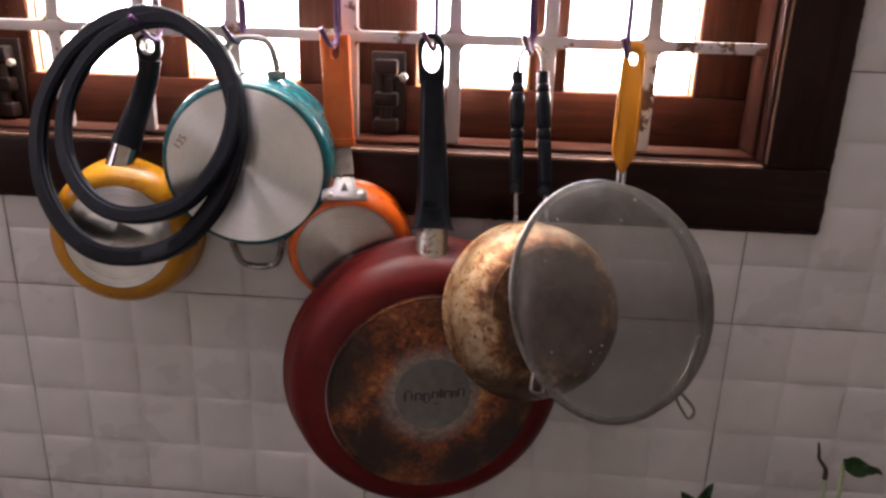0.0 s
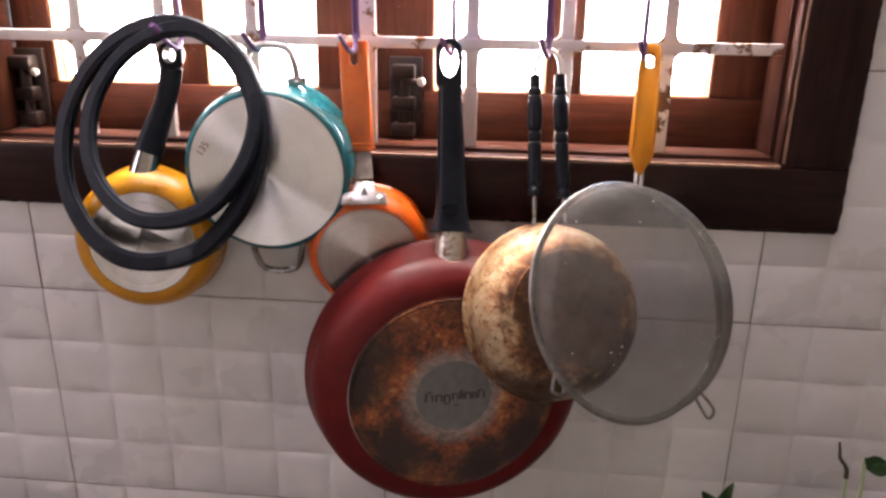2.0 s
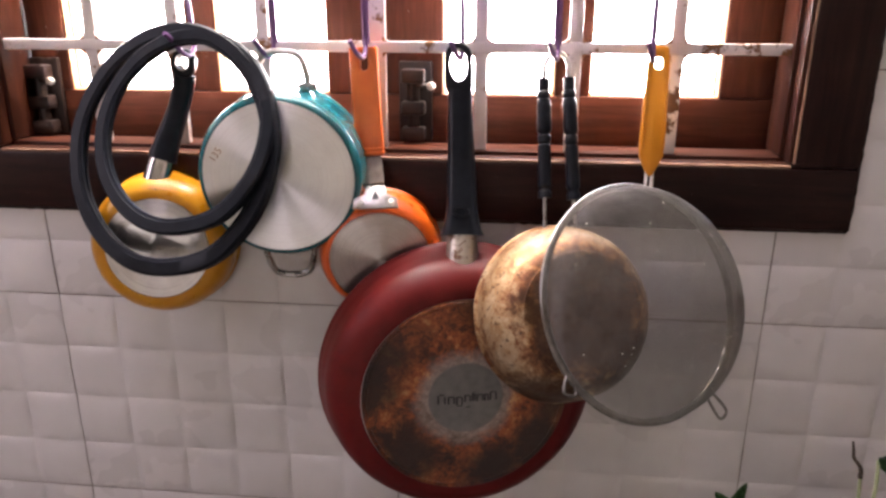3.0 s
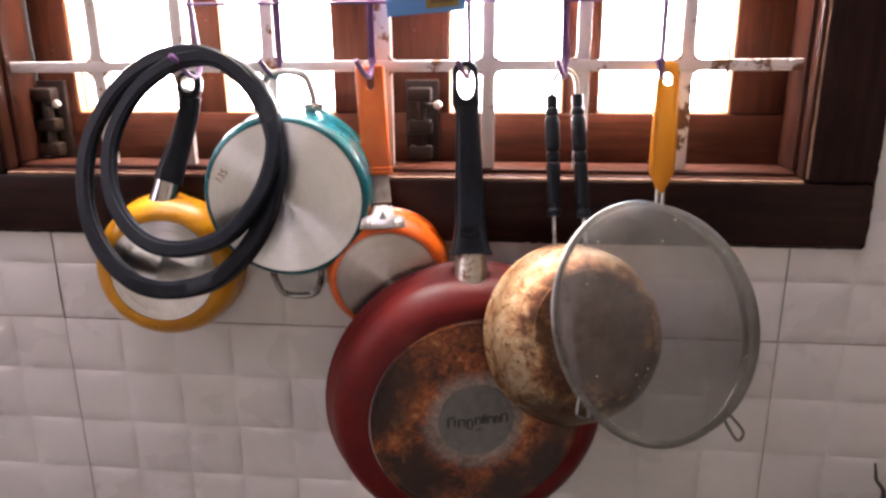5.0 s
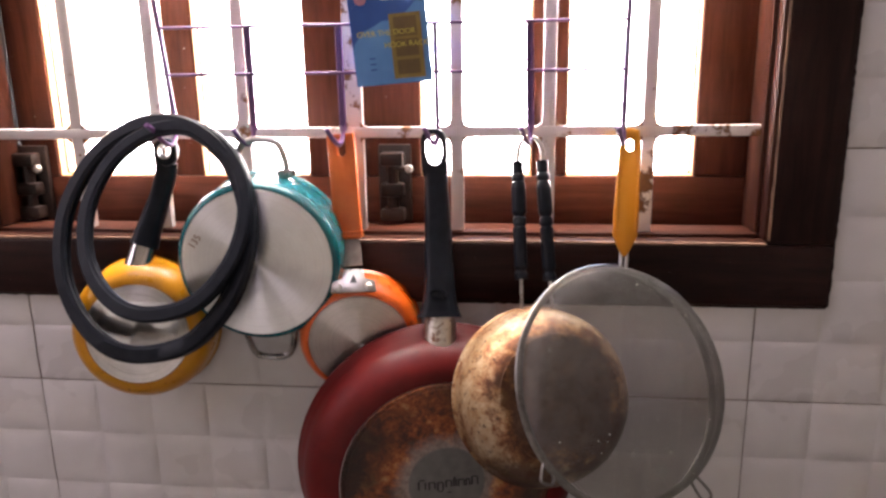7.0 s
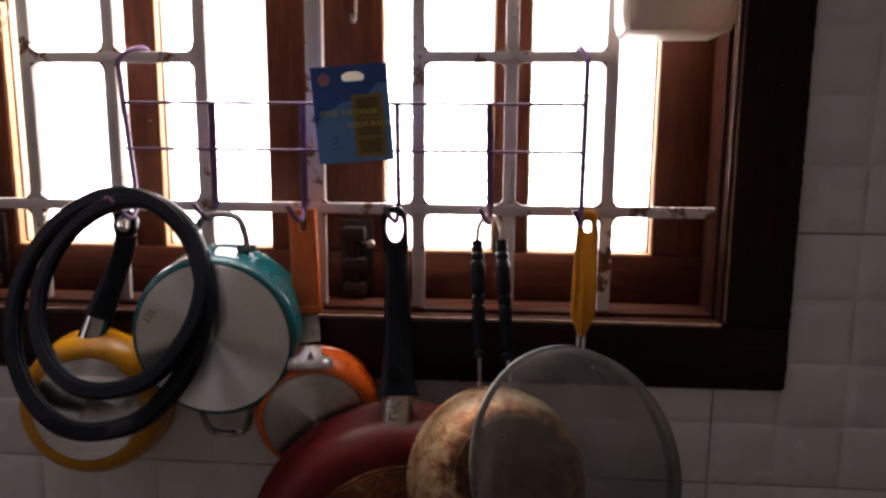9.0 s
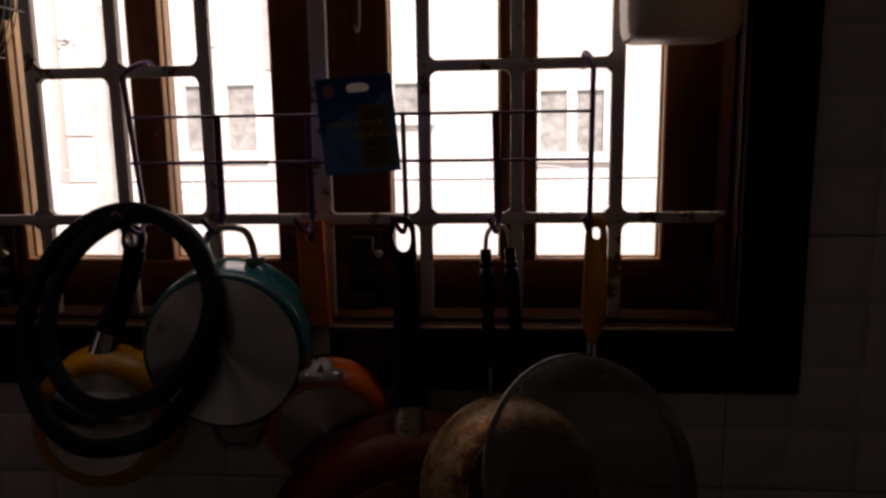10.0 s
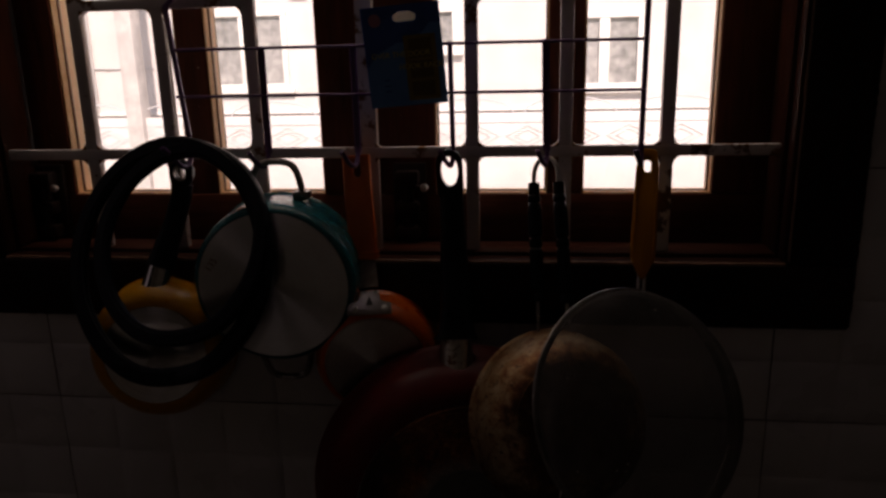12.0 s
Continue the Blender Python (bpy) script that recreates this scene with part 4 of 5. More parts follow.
def red_pan():
    p = thing("red_frying_pan", (-0.009, -0.005, 1.497), "large dark red frying pan with burnt rusty base", "frying pan")
    m = axes((-0.0053, -0.0380, 1.1849), 14, 1) @ Matrix.Scale(1.0350, 4)
    prof = shell(0.1320, 0.0955, 0.052, 0.034, 0.003, 0.004)
    part("pan_body", lathe(prof, m, 112), M_RED, p)
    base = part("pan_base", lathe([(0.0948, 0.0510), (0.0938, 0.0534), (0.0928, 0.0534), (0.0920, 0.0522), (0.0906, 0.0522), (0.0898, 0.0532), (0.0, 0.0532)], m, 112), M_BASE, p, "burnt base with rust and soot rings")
    badge = part("badge", lathe([(0.0345, 0.0530), (0.0343, 0.0538), (0.0, 0.0538)], m, 72), M_LOGO, base, "round grey metal badge")
    # the maker's mark, as plain bars
    strokes = [(0.002, -0.0088, 0.022, 0.0004), (-0.006, -0.0072, 0.014, 0.0005)]
    for x, y, hw, hh in ((-0.0225, 0.0, 0.0030, 0.0062), (-0.0135, -0.001, 0.0026, 0.0040), (-0.0060, -0.002, 0.0024, 0.0046), (0.0015, 0.0, 0.0024, 0.0036), (0.0072, 0.001, 0.0010, 0.0056),
                         (0.0130, 0.0, 0.0026, 0.0036), (0.0190, 0.0, 0.0014, 0.0038), (0.0252, 0.001, 0.0026, 0.0050)):
        strokes += [(x - hw, y, 0.0008, hh), (x + hw, y - hh * 0.1, 0.0007, hh * 0.85), (x, y + hh * 0.8, hw, 0.0005)]
    for x, y, hw, hh in strokes:
        part("badge_bar", prism(rounded(x, y, hw, hh, min(hw, hh) * 0.6, 16), 0.0003, m @ Matrix.Translation((0, 0, 0.0541))), M_INK, badge)
    fer = sweep(bmesh.new(), smooth_line([(0.0006, -0.0618, 1.3073), (0.0001, -0.0557, 1.3218), (-0.0006, -0.0493, 1.3377)]), lambda s: 0.0152 - 0.0012 * s, lambda s: 0.012 - 0.001 * s, 20, side=(1, 0, 0))
    part("ferrule", fer, M_FERRULE, p, "rust-stained steel ferrule")
    line = smooth_line([(-0.0006, -0.0506, 1.3333), (-0.0011, -0.0448, 1.3490), (-0.0026, -0.0333, 1.3808), (-0.0047, -0.0205, 1.4201), (-0.0063, -0.0118, 1.4472), (-0.0072, -0.0080, 1.4636)], 7)

    def width(s):
        return 0.0212 - 0.0024 * min(s / 0.05, 1) - 0.0045 * min(max(s - 0.05, 0) / 0.22, 1) - 0.0030 * min(max(s - 0.27, 0) / 0.5, 1)

    part("handle", sweep(bmesh.new(), line, width, lambda s: 0.0125 - 0.005 * s, 20, side=(1, 0, 0), square=2.8), M_BAKELITE, p, "long black bakelite handle")
    hm = axes((-0.0082, -0.0100, 1.4830), 0, 0, 2)
    part("handle_eye", plate(rounded(0, -0.0030, 0.0124, 0.0255, 0.0122, 48), [(0.0080 * math.cos(a), 0.0025 + 0.0145 * math.sin(a)) for a in np.linspace(0, 2 * math.pi, 49)[:-1]], 0.009, hm @ Matrix.Translation((0, 0, -0.0045)), 0.0018), M_BAKELITE, p)
    gm = axes((-0.0016, -0.0552, 1.3575), 0, 20, 0)
    part("thumb_rest", lathe([(0.0085, -0.006), (0.0080, 0.0008), (0.0062, 0.0008), (0.0055, -0.0012), (0, -0.0012)], gm @ Matrix.Diagonal((1, 0.6, 1, 1)), 24), M_BAKELITE, p)
    return p


def tadka_pan():
    p = thing("tempering_pan", (0.084, -0.01, 1.494), "rust-brown burnt steel bowl pan with beaded wire handle", "pan")
    m = axes((0.0910, -0.0788, 1.2705), 21, 22) @ Matrix.Scale(1.012, 4)
    prof = [(0.0795, -0.002), (0.0800, 0.0), (0.0785, 0.002), (0.0778, 0.010), (0.0766, 0.018), (0.0740, 0.027), (0.0695, 0.036), (0.0635, 0.0435), (0.0570, 0.0480), (0.0530, 0.0495), (0.0, 0.0505), (0.0, 0.048), (0.0600, 0.042), (0.0725, 0.022), (0.0765, 0.0), (0.0795, -0.002)]
    part("bowl", lathe(prof, m, 96, 0.006), M_BOWL, p)
    part("bowl_base", lathe([(0.0535, 0.0500), (0.0530, 0.0511), (0.0, 0.0513)], m, 64), M_BOWL, p, "dark brown burnt base")
    tops = ((0.0700, -0.014, 1.474), (0.0925, -0.014, 1.475))
    feet = ((0.0745, -0.048, 1.371), (0.1005, -0.048, 1.370))
    ends = ((0.0755, -0.060, 1.338), (0.1040, -0.060, 1.337))
    part("wire_loop", tube([tops[0], (0.0708, -0.011, 1.486), (0.0755, -0.0095, 1.4945), (0.0815, -0.009, 1.4965), (0.0875, -0.0095, 1.4945), (0.0918, -0.011, 1.486), tops[1]], 0.0023, 8, 5), M_STEEL, p, "bent steel wire")
    for a, b, e in zip(tops, feet, ends):
        a, b, e = Vector(a), Vector(b), Vector(e)
        part("wire", tube([b, (b + e) / 2, e, e + Vector((0.001, 0.006, -0.006))], 0.0018, 8, 4), M_STEEL, p)
        line = [a.lerp(b, s) for s in np.linspace(0, 1, 61)]

        def bead(s):
            w = 0.0054 if s < 0.1 else 0.0062
            for c in (0.105, 0.165, 0.465, 0.545, 0.925):
                if abs(s - c) < 0.0085:
                    w -= 0.0013
            return w + (0.0006 if 0.2 < s < 0.45 else 0)

        part("grip", sweep(bmesh.new(), line, bead, bead, 14), M_BAKELITE, p, "turned black grip")
        part("weld_joint", lathe([(0, 0.005), (0.0045, 0.003), (0.005, 0), (0.0045, -0.003), (0, -0.005)], axes(e), 14), M_STEEL_RUST, p)
    return p


def sieve():
    p = thing("sieve", (0.168, -0.005, 1.50), "round wire mesh sieve with amber plastic handle", "sieve")
    R, H = 0.1009, 0.0566
    m = axes((0.1600, -0.1050, 1.2960), 33.6, 25.4)
    circle = [m @ Vector((R * math.cos(a), R * math.sin(a), 0)) for a in np.linspace(0, 2 * math.pi, 73)[:-1]]
    rim = part("rim", sweep(bmesh.new(), circle, 0.0024, 0.0034, 10, True, side=m.to_3x3() @ Vector((0, 0, 1))), M_SIEVE_RIM, p, "rolled steel rim")
    bm = bmesh.new()
    pitch, r = 0.0013, 0.00023
    count = int(R / pitch)
    turned = m @ pose(0, 0, 0, 0, 0, 38)
    for family in (0, 1):
        for i in range(-count, count + 1):
            a = i * pitch
            b = math.sqrt(max(R * R - a * a, 0))
            if b < 0.006:
                continue
            line = []
            hh = H * math.sqrt(1 - (a / R) ** 2)
            n = 34
            for k in range(n + 1):
                f = math.pi * k / n
                q = (a, b * math.cos(f), hh * math.sin(f)) if family == 0 else (b * math.cos(f), a, hh * math.sin(f) + 0.0002)
                line.append(turned @ Vector(q))
            sweep(bm, line, r, r, 3, side=turned.to_3x3() @ (Vector((1, 0, 0)) if family == 0 else Vector((0, 1, 0))))
    bmesh.ops.delete(bm, geom=[f for f in bm.faces if len(f.verts) == 3], context="FACES_ONLY")
    tagged(part("wire_mesh", bm, M_MESH, p, "fine woven steel mesh", 0), kind="stuff")
    crumbs, rnd = bmesh.new(), random.Random(7)
    for k in range(34):
        a, q = rnd.uniform(0, 2 * math.pi), math.sqrt(rnd.uniform(0.05, 0.95))
        at = m @ Vector((R * q * math.cos(a), R * q * math.sin(a), H * math.sqrt(1 - q * q) + 0.0003))
        bmesh.ops.create_icosphere(crumbs, subdivisions=1, radius=rnd.uniform(0.0004, 0.0009), matrix=Matrix.Translation(at))
    tagged(part("flour_crumbs", crumbs, M_IVORY, p, "dried pale flour crumbs on the mesh"), kind="stuff")
    top = m @ Vector((R * math.cos(radians(71)), R * math.sin(radians(71)), 0))
    hole = Vector((0.1725, -0.006, 1.4900))
    way = hole - top
    length = way.length
    n_axis = way.normalized()
    side = (Vector((1, 0, 0)) - n_axis * n_axis.x).normalized()
    front = side.cross(n_axis)
    hm = Matrix((side, n_axis, front)).transposed().to_4x4()
    hm.translation = top
    L = length
    for off in (-0.0024, 0.0024):
        part("stem_wire", rod(top + side * off, top + n_axis * (L * 0.16) + side * off, 0.0017), M_STEEL, p)
    outer = rounded(0, L * 0.61, 0.0110, L * 0.51, 0.006, 60)
    outer = [((x * (0.22 + 0.78 * min(max((y - L * 0.10) / (L * 0.17), 0), 1)) * (1 - 0.12 * max((y - L * 0.45) / (L * 0.6), 0))), y) for x, y in outer]
    hole_pts = rounded(0, L * 0.985, 0.0034, 0.0062, 0.0034, 60)
    grip = part("handle", plate(outer, hole_pts, 0.006, hm @ Matrix.Translation((0, 0, -0.003)), 0.0010), M_AMBER, p, "translucent amber plastic handle")
    for sx in (-1, 1):
        part("handle_rib", moved(block(sx * 0.0085 - 0.001, L * 0.30, 0.0028, sx * 0.0085 + 0.001, L * 0.86, 0.0042, 0.0006), hm), M_AMBER, grip)
    for a, out, lab in ((radians(206), 0.016, "left"), (radians(298), 0.028, "right")):
        c0, d = Vector((R * math.cos(a), R * math.sin(a), 0.001)), Vector((math.cos(a), math.sin(a), 0))
        s = Vector((-d.y, d.x, 0))
        if lab == "left":
            d = Vector((-0.35, -0.90, 0.2)).normalized()
            s = Vector((0.9, -0.35, 0))
        pts = [c0 - s * 0.003, c0 + d * out * 0.45 - s * 0.005, c0 + d * out * 0.9 - s * 0.0055, c0 + d * out, c0 + d * out * 0.9 + s * 0.0055, c0 + d * out * 0.45 + s * 0.005, c0 + s * 0.003]
        part("rest_loop", tube([m @ q for q in pts], 0.0014, 8, 5), M_SIEVE_RIM, rim, "bent wire rest loop")
    return p


M_MESH = plain("steel_mesh_wire", (0.088, 0.080, 0.073), (0.20, 0.184, 0.171), 60, (0.30, 0.40), 0.6, 0.0)
yellow_pan()
teal_pot()
orange_pan()
red_pan()
tadka_pan()
sieve()

# ---- other things at the window ----
box_ = thing("hanging_box", (0.2375, 0.01, 1.657), "ivory plastic box hung on the window grille", "box")
BX0, BX1, BY0, BY1, BZ0, BZ1 = 0.1905, 0.2835, -0.052, 0.012, 1.657, 1.775
bm = bmesh.new()
loops = []
for z, inset in ((BZ0 + 0.004, 0.016), (BZ0, 0.020), (BZ0, 0.010), (BZ0 + 0.003, 0.003), (BZ0 + 0.012, 0.0), (BZ1, -0.003), (BZ1, 0.000), (BZ0 + 0.012, 0.003), (BZ0 + 0.004, 0.010)):
    pts = rounded((BX0 + BX1) / 2, (BY0 + BY1) / 2, (BX1 - BX0) / 2 - inset, (BY1 - BY0) / 2 - inset, 0.012 - min(inset, 0.008), 48)
    loops.append([bm.verts.new((x, y, z)) for x, y in pts])
for a, b in zip(loops[1:], loops[2:]):
    for i in range(48):
        bm.faces.new((a[i], a[(i + 1) % 48], b[(i + 1) % 48], b[i]))
bm.faces.new(loops[1][::-1])
bm.faces.new(loops[-1])
bmesh.ops.delete(bm, geom=loops[0], context="VERTS")
part("box_body", bm, M_IVORY, box_)
for x in (0.215, 0.262):
    part("box_hook", tube([(x, BY1 - 0.002, 1.765), (x, BY1 + 0.002, 1.7965), (x, 0.022, 1.7985), (x, 0.030, 1.795), (x, 0.031, 1.783)], 0.002, 8, 4), M_IVORY, box_)

fan = thing("small_fan", (-0.40, -0.02, 1.70), "small fan with white wire guard beside the window", "fan")
FM = axes((-0.391, -0.052, 1.707), -30, 5)
FR, FD = 0.052, 0.024
for k in range(1, 15):
    r = FR * k / 14
    h = FD * (1 - (k / 14) ** 3)
    part("guard_ring", sweep(bmesh.new(), [FM @ Vector((r * math.cos(a), r * math.sin(a), h)) for a in np.linspace(0, 2 * math.pi, 49)[:-1]], 0.0006, 0.0006, 5, True), M_FAN_WIRE, fan)
for k in range(6):
    a = 2 * math.pi * k / 6 + 0.3
    part("guard_rib", tube([FM @ Vector((FR * s * math.cos(a + 0.5 * s), FR * s * math.sin(a + 0.5 * s), FD * (1 - s ** 3) - 0.001)) for s in (0.05, 0.35, 0.7, 1.0)] + [FM @ Vector((FR * math.cos(a + 0.5), FR * math.sin(a + 0.5), -0.03))], 0.0010, 6, 5), M_FAN_WIRE, fan)
for k in range(5):
    h = -0.004 - 0.005 * k
    part("guard_ring", sweep(bmesh.new(), [FM @ Vector((FR * math.cos(a), FR * math.sin(a), h)) for a in np.linspace(0, 2 * math.pi, 49)[:-1]], 0.0006, 0.0006, 5, True), M_FAN_WIRE, fan)
part("motor", lathe([(0, -0.010), (0.010, -0.011), (0.013, -0.014), (0.013, -0.040), (0, -0.044)], FM, 32), M_FAN_BODY, fan)
for k in range(4):
    a = math.pi / 2 * k
    bl = sweep(bmesh.new(), [FM @ (Matrix.Rotation(a, 4, "Z") @ Vector((s, 0.004, -0.008 - 0.05 * (s - 0.015)))) for s in (0.014, 0.025, 0.038, 0.050)], lambda s: 0.008 + 0.008 * s, 0.0008, 10, side=FM.to_3x3() @ (Matrix.Rotation(a, 3, "Z") @ Vector((0, 1, 0.5))))
    part("blade", bl, M_FAN_BODY, fan)
part("clip_arm", tube([FM @ Vector((0, 0, -0.04)), (-0.425, -0.010, 1.715), (-0.455, -0.006, 1.70), (-0.492, -0.006, 1.70)], 0.006, 10, 5), M_FAN_BODY, fan)
part("clip", block(-0.515, -0.018, 1.680, -0.478, -0.0065, 1.722, 0.002), M_FAN_BODY, fan)


def leaf(base, tip, droop, width, fold, material, parent, turn=0.0):
    """A heart-shaped leaf from its stalk to its tip, folded along the middle."""
    base, tip = Vector(base), Vector(tip)
    along = tip - base
    side = along.cross(Vector((0, -1, 0.25))).normalized()
    side = Matrix.Rotation(turn, 3, along.normalized()) @ side
    up = side.cross(along).normalized()
    bm = bmesh.new()
    rows = []
    for i in range(13):
        s = i / 12
        w = width * (math.sin(math.pi * min(s ** 0.62, 1)) ** 0.8 if 0 < s < 1 else 0.02)
        mid = base + along * s + up * (-droop * s * s)
        rows.append([bm.verts.new(mid + side * w * k + up * (fold * abs(k) * w + 0.002 * math.sin(9 * s + 3 * k))) for k in (-1, -0.5, 0, 0.5, 1)])
    for a, b in zip(rows, rows[1:]):
        for k in range(4):
            bm.faces.new((a[k], a[k + 1], b[k + 1], b[k]))
    bmesh.ops.solidify(bm, geom=bm.faces[:], thickness=0.0006)
    return part("leaf", bm, material, parent)


plant = thing("pothos_plant", (0.36, -0.12, 0.95), "green pothos cuttings in a glass bottle of water", "plant")
part("stem", tube([(0.365, -0.118, 0.92), (0.368, -0.120, 1.02), (0.371, -0.120, 1.10), (0.3715, -0.121, 1.135), (0.369, -0.121, 1.163)], 0.0017, 8), M_STEM, plant)
leaf((0.3685, -0.121, 1.165), (0.400, -0.128, 1.156), 0.003, 0.0105, 0.25, M_LEAF, plant, 0.6)
part("stem", tube([(0.362, -0.118, 1.05), (0.361, -0.1185, 1.09), (0.360, -0.119, 1.12), (0.3575, -0.1195, 1.145)], 0.0015, 8), M_STEM, plant)
part("stem", tube([(0.3575, -0.1195, 1.144), (0.356, -0.120, 1.154), (0.349, -0.120, 1.164), (0.3475, -0.120, 1.171), (0.3455, -0.120, 1.180)], lambda s: 0.0020 * (1.1 - s * 0.6) if s < 0.9 else 0.0010, 8), M_DRY, plant, "dry dark curled stem")
part("stem", tube([(0.358, -0.116, 1.03), (0.345, -0.118, 1.085), (0.315, -0.121, 1.106), (0.285, -0.122, 1.108), (0.255, -0.123, 1.101), (0.240, -0.122, 1.090)], 0.0016, 8), M_STEM, plant)
leaf((0.250, -0.123, 1.102), (0.236, -0.126, 1.124), 0.001, 0.0068, 0.3, M_LEAF, plant, 0.4)
leaf((0.253, -0.123, 1.104), (0.260, -0.127, 1.136), 0.001, 0.0055, 0.4, M_LEAF, plant, -0.5)
leaf((0.285, -0.124, 1.108), (0.318, -0.135, 1.094), 0.006, 0.013, 0.3, M_LEAF, plant, 0.3)
leaf((0.352, -0.122, 1.10), (0.335, -0.135, 1.082), 0.006, 0.014, 0.3, M_LEAF, plant, 0.2)
bottle = thing("glass_bottle", (0.362, -0.118, 0.86), "clear glass bottle half filled with water", "bottle")
part("bottle_glass", lathe([(0, 0.0), (0.042, 0.0), (0.046, 0.006), (0.046, 0.150), (0.040, 0.180), (0.026, 0.205), (0.024, 0.232), (0.027, 0.236), (0.025, 0.238), (0.0225, 0.232), (0.0245, 0.205), (0.0385, 0.179), (0.0445, 0.150), (0.0445, 0.006), (0.0, 0.004)],
                           Matrix.Translation((0.362, -0.118, 0.8602)), 48), M_BOTTLE, bottle)

# ---- outdoors ----
structure("ground", block(-60, 0.4, -0.32, 60, 60, -0.30), M_GROUND, "dusty sunlit lane outside the window", "ground", 0)
FY = 10.0
house = thing("house", (-2.5, FY, -0.30), "sunlit cream rendered house across the lane", "house")
part("facade_wall", block(-14, FY, -0.3, 10, FY + 0.3, 6.2), M_OUTWALL, house, "", 0)
part("parapet", block(-14.1, FY - 0.12, 6.2, 10.1, FY + 0.4, 6.5, 0.02), M_OUTTRIM, house)


def far_window(x0, z0, x1, z1, leaves, label, half=0.07):
    f = part("window", block(x0 - 0.02, FY - 0.015, z0 - 0.02, x1 + 0.02, FY - 0.001, z1 + 0.02), M_OUTPANE, house, label, 0)
    t = 0.075
    for a, b, c, d in ((x0 - t, z0 - t, x1 + t, z0), (x0 - t, z1, x1 + t, z1 + t), (x0 - t, z0, x0, z1), (x1, z0, x1 + t, z1)):
        part("window_frame", block(a, FY - 0.07, b, c, FY - 0.002, d, 0.008), M_OUTTRIM, f)
    for k in range(1, leaves):
        x = x0 + (x1 - x0) * k / leaves
        part("window_mullion", block(x - half, FY - 0.06, z0, x + half, FY - 0.003, z1, 0.008), M_OUTTRIM, f)
    part("window_sill", block(x0 - 0.15, FY - 0.09, z0 - t - 0.06, x1 + 0.15, FY - 0.002, z0 - t, 0.01), M_OUTTRIM, f)


far_window(-4.62, 1.34, -3.56, 2.30, 2, "far window with grey panes", 0.11)
far_window(-1.48, 1.82, -1.05, 2.28, 1, "small far window")
far_window(0.62, 1.26, 1.52, 2.14, 2, "far window with grey panes")
part("column", block(-7.05, FY - 0.30, -0.3, -6.55, FY - 0.001, 6.2, 0.03), M_OUTTRIM, house)
part("plinth_band", block(-14, FY - 0.045, 0.90, 10, FY - 0.001, 0.94, 0.006), M_OUTTRIM, house)
part("weathered_strip", block(-3.40, FY - 0.03, 2.52, -3.16, FY - 0.001, 6.2, 0.004), M_OUTGREY, house, "grey weathered render strip")
conduit = part("conduit", rod((-6.72, FY - 0.02, 1.615), (-5.60, FY - 0.02, 1.600), 0.011), M_RELIEF, house, "thin grey conduit pipe")
for x in (-6.35, -6.02):
    part("pipe_clip", block(x - 0.018, FY - 0.036, 1.590, x + 0.018, FY - 0.001, 1.630, 0.004), M_OUTGREY, conduit)
wall_box = part("switch_box", block(-4.36, FY - 0.035, 2.87, -4.12, FY - 0.001, 3.11, 0.008), M_OUTTRIM, house, "white electric box on the facade")
for x in (-4.27, -4.19):
    part("box_knob", lathe([(0.022, -0.002), (0.020, 0.012), (0.0, 0.015)], axes((x, FY - 0.036, 2.99)), 14), M_FAN_BODY, wall_box, "small dark knob")
chip_rnd = random.Random(11)
for k in range(22):
    cx, cz = chip_rnd.uniform(-6.75, -6.05), chip_rnd.uniform(2.80, 3.06)
    q = [(cx + chip_rnd.uniform(0.012, 0.05) * math.cos(a), cz + chip_rnd.uniform(0.008, 0.028) * math.sin(a)) for a in np.linspace(0, 2 * math.pi, 8)[:-1]]
    part("plaster_chip", prism(q, 0.004, axes((0, FY - 0.0015, 0))), M_OUTPANE, house, "dark spot of peeled plaster")
# compound wall with raised diamonds and arches
compound = thing("compound_wall", (-2.5, FY - 0.6, -0.30), "low white compound wall with raised diamond panels", "wall")
CY = FY - 0.6
part("wall_panel", block(-14, CY, -0.3, 10, CY + 0.15, 0.90, 0.01), M_OUTWALL, compound)
for z in (0.40, 0.78):
    part("rail", block(-14, CY - 0.010, z - 0.005, 10, CY - 0.001, z + 0.005, 0.002), M_RELIEF, compound)
part("gate_pillar", block(-5.74, CY - 0.10, -0.3, -5.50, CY + 0.16, 3.4, 0.012), M_OUTGREY, compound, "weathered grey gate pillar")
dia = bmesh.new()
for r0, r1 in ((1.0, 0.93), (0.6, 0.53)):
    q = [(0.30, 0), (0, 0.15), (-0.30, 0), (0, -0.15)]
    piece = plate([(x * r0, y * r0) for x, y in q], [(x * r1, y * r1) for x, y in q], 0.008, Matrix.Identity(4))
    me = bpy.data.meshes.new("tmp")
    piece.to_mesh(me)
    piece.free()
    dia.from_mesh(me)
dia_me = bpy.data.meshes.new("diamond_relief")
moved(dia, axes((0, 0, 0)))
dia.to_mesh(dia_me)
dia.free()
dia_me.materials.append(M_RELIEF)
arch_bm = bmesh.new()
sweep(arch_bm, [Vector((0.62 * math.cos(a), 0, 0.20 * math.sin(a))) for a in np.linspace(0, math.pi, 15)], 0.018, 0.012, 6, side=(0, 1, 0))
arch_me = bpy.data.meshes.new("arch_relief")
arch_bm.to_mesh(arch_me)
arch_bm.free()
arch_me.materials.append(M_RELIEF)
for k in range(24):
    x = -9.5 + k * 0.68
    ob = new("diamond_relief", dia_me)
    ob.parent = compound
    ob.location = Vector((x, CY - 0.002, 0.59)) - compound.location
for k in range(11):
    ob = new("arch_relief", arch_me)
    ob.parent = compound
    ob.location = Vector((-9.2 + k * 1.40, CY + 0.07, 0.90)) - compound.location

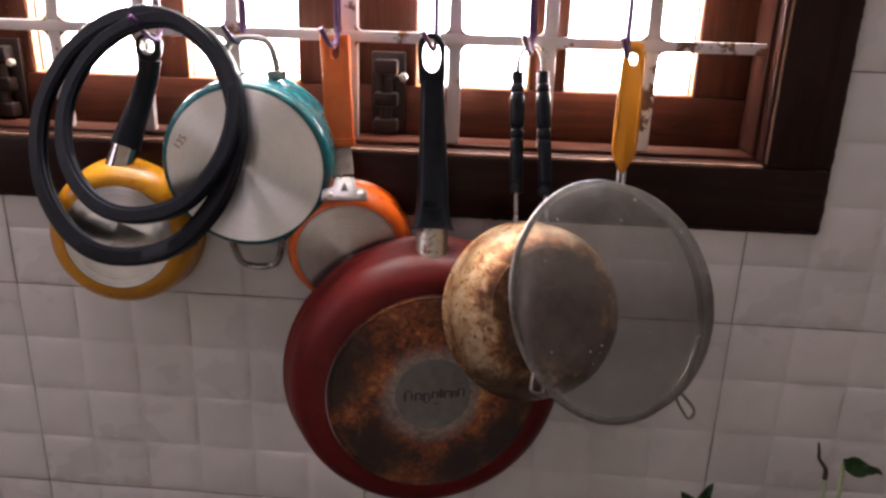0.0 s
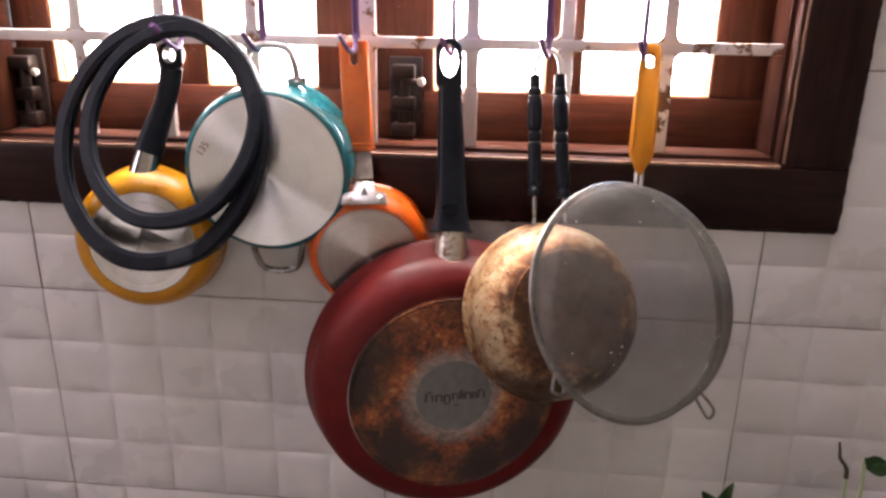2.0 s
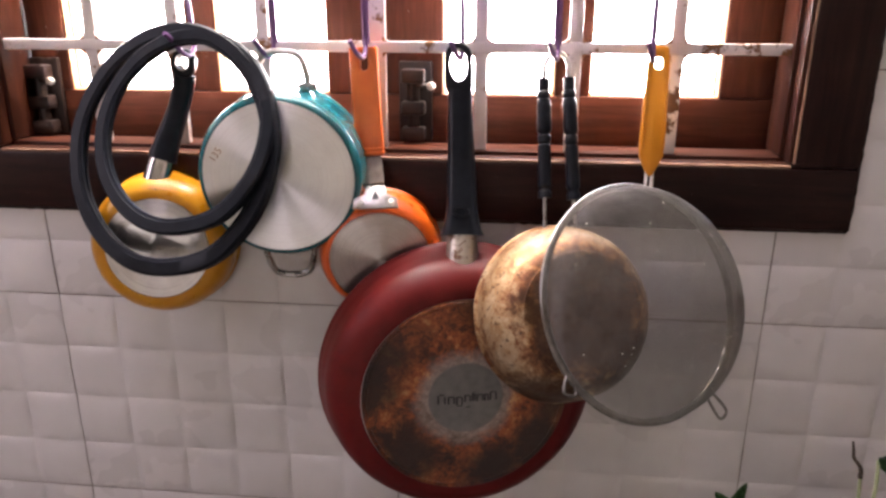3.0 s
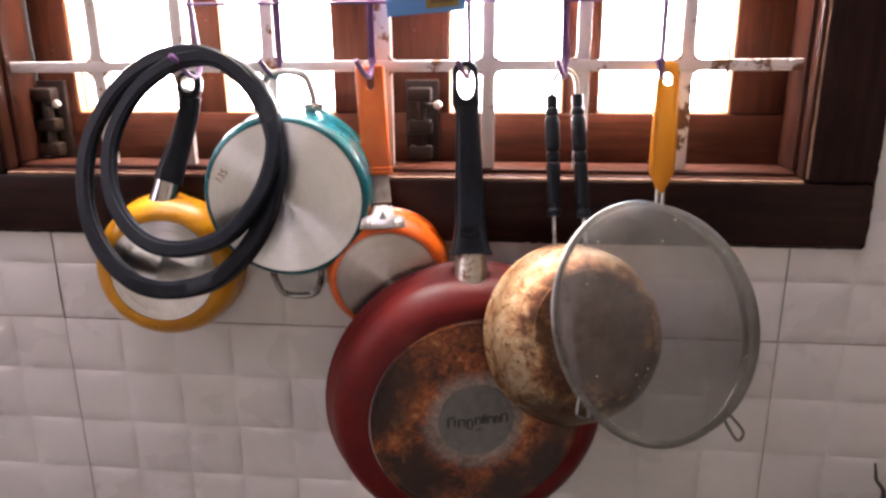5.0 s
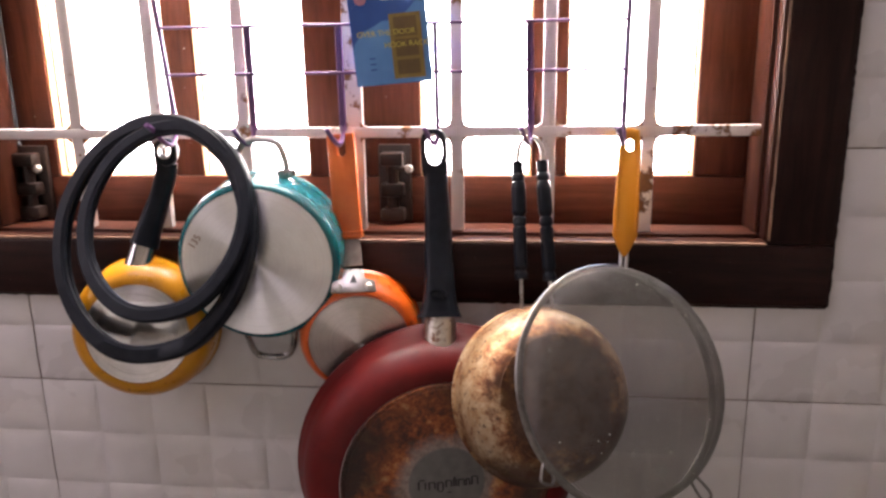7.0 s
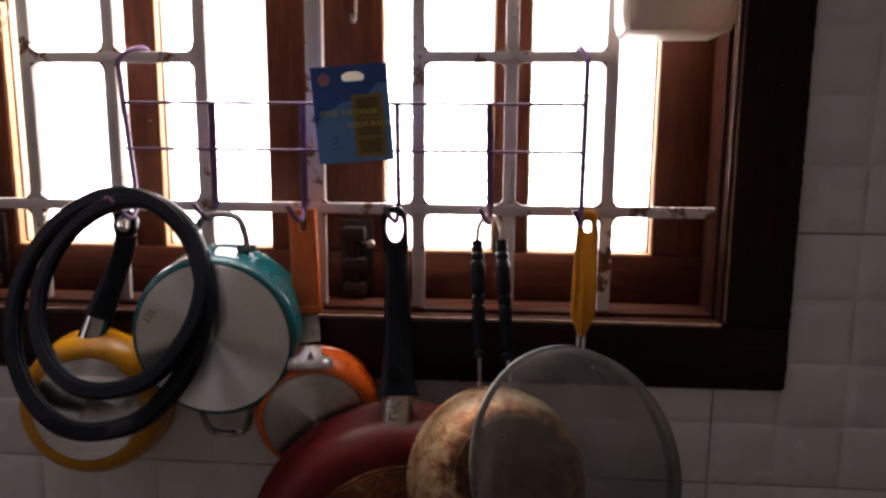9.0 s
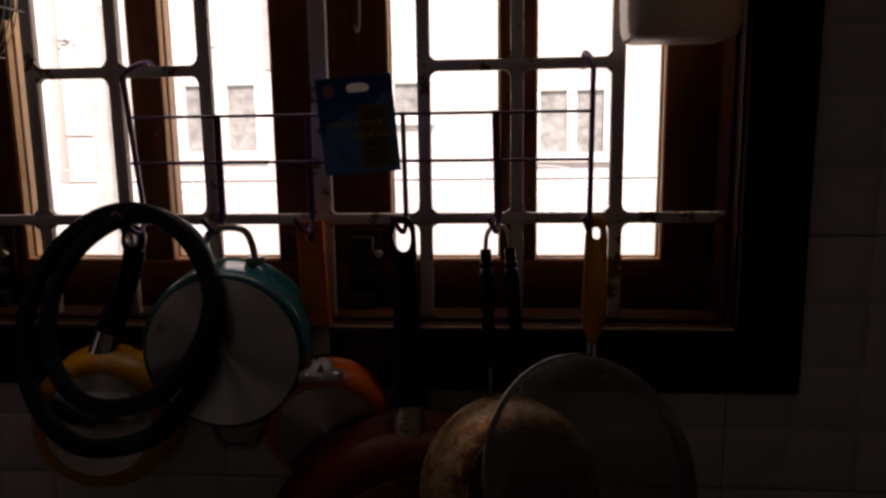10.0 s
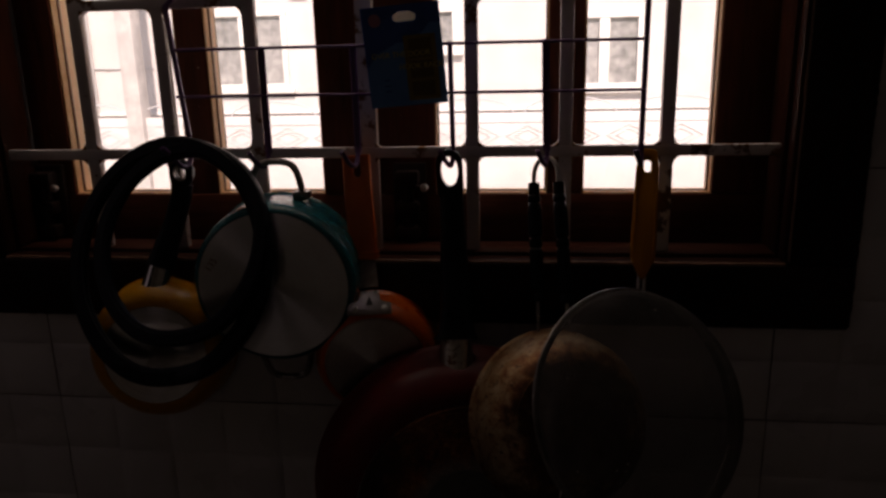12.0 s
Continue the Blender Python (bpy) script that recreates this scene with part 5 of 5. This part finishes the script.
# ---- wall tiles, each one with pillow cells ----
TX, TZ, CELL = 0.375, 0.25, 0.0625
BULGE, GAP = 0.0029, 0.00075


def tile_depth(u, v):
    """How far the glaze stands out at u, v metres inside a tile: cells curve across and upright in turn."""
    i, j = int(min(u / CELL, 5.999)), int(min(v / CELL, 3.999))
    a, b = u / CELL - i, v / CELL - j
    along, over = (a, b) if (i + j) % 2 == 0 else (b, a)
    return BULGE * (1 - abs(2 * along - 1) ** 3) * (1 - 0.9 * abs(2 * over - 1) ** 6)


def tile_mesh(pieces):
    bm = bmesh.new()
    n = 10
    for u0, v0, u1, v1 in pieces:
        us = sorted({u0, u1, *(k * CELL / n for k in range(6 * n + 1) if u0 < k * CELL / n < u1), *(k * CELL + e for k in range(1, 6) for e in (-0.0006, 0.0006) if u0 < k * CELL + e < u1)})
        vs = sorted({v0, v1, *(k * CELL / n for k in range(4 * n + 1) if v0 < k * CELL / n < v1), *(k * CELL + e for k in range(1, 4) for e in (-0.0006, 0.0006) if v0 < k * CELL + e < v1)})
        us[0], vs[0] = max(us[0], GAP), max(vs[0], GAP)
        us[-1], vs[-1] = min(us[-1], TX - GAP), min(vs[-1], TZ - GAP)
        grid = [[bm.verts.new((u, 0.0035 - tile_depth(u, v), v)) for v in vs] for u in us]
        for a, b in zip(grid, grid[1:]):
            for k in range(len(vs) - 1):
                bm.faces.new((a[k], b[k], b[k + 1], a[k + 1]))
        border = [g[0] for g in grid] + grid[-1][1:] + [g[-1] for g in grid[::-1]][1:] + grid[0][::-1][1:-1]
        back = [bm.verts.new((v.co.x, 0.0044, v.co.z)) for v in border]
        for k in range(len(border)):
            q = (k + 1) % len(border)
            bm.faces.new((border[k], back[k], back[q], border[q]))
    bmesh.ops.recalc_face_normals(bm, faces=bm.faces)
    me = bpy.data.meshes.new("tile")
    for f in bm.faces:
        f.smooth = True
    for e in bm.edges:
        if len(e.link_faces) == 2 and e.calc_face_angle(0) > 0.6:
            e.smooth = False
    bm.to_mesh(me)
    bm.free()
    me.materials.append(M_TILE)
    return me


whole = tile_mesh([(0, 0, TX, TZ)])
CUT_L, CUT_R, CUT_B = OUT_L + 0.012, OUT_R - 0.012, OUT_B + 0.010
for col in range(-3, 4):
    for row in range(-1, 5):
        x0, z0 = -0.45 + col * TX, 1.234 + (row - 1) * TZ
        if z0 > 2.3:
            continue
        x1, z1 = x0 + TX, z0 + TZ
        if z1 <= CUT_B or x1 <= CUT_L or x0 >= CUT_R:
            me = whole
        else:
            pieces = []
            low = max(min(CUT_B - z0, TZ), 0)
            if low > 0.004:
                pieces.append((0, 0, TX, low))
            if x0 < CUT_L:
                pieces.append((0, low, CUT_L - x0, TZ))
            if x1 > CUT_R:
                pieces.append((CUT_R - x0, low, TX, TZ))
            if not pieces:
                continue
            me = tile_mesh(pieces)
        ob = new("tile", me)
        ob.parent = wall_north
        ob.location = (x0 + random.uniform(-0.0003, 0.0003), random.uniform(-0.0004, 0.0), z0)
        ob.rotation_euler = (random.uniform(-0.002, 0.002), 0, random.uniform(-0.002, 0.002))
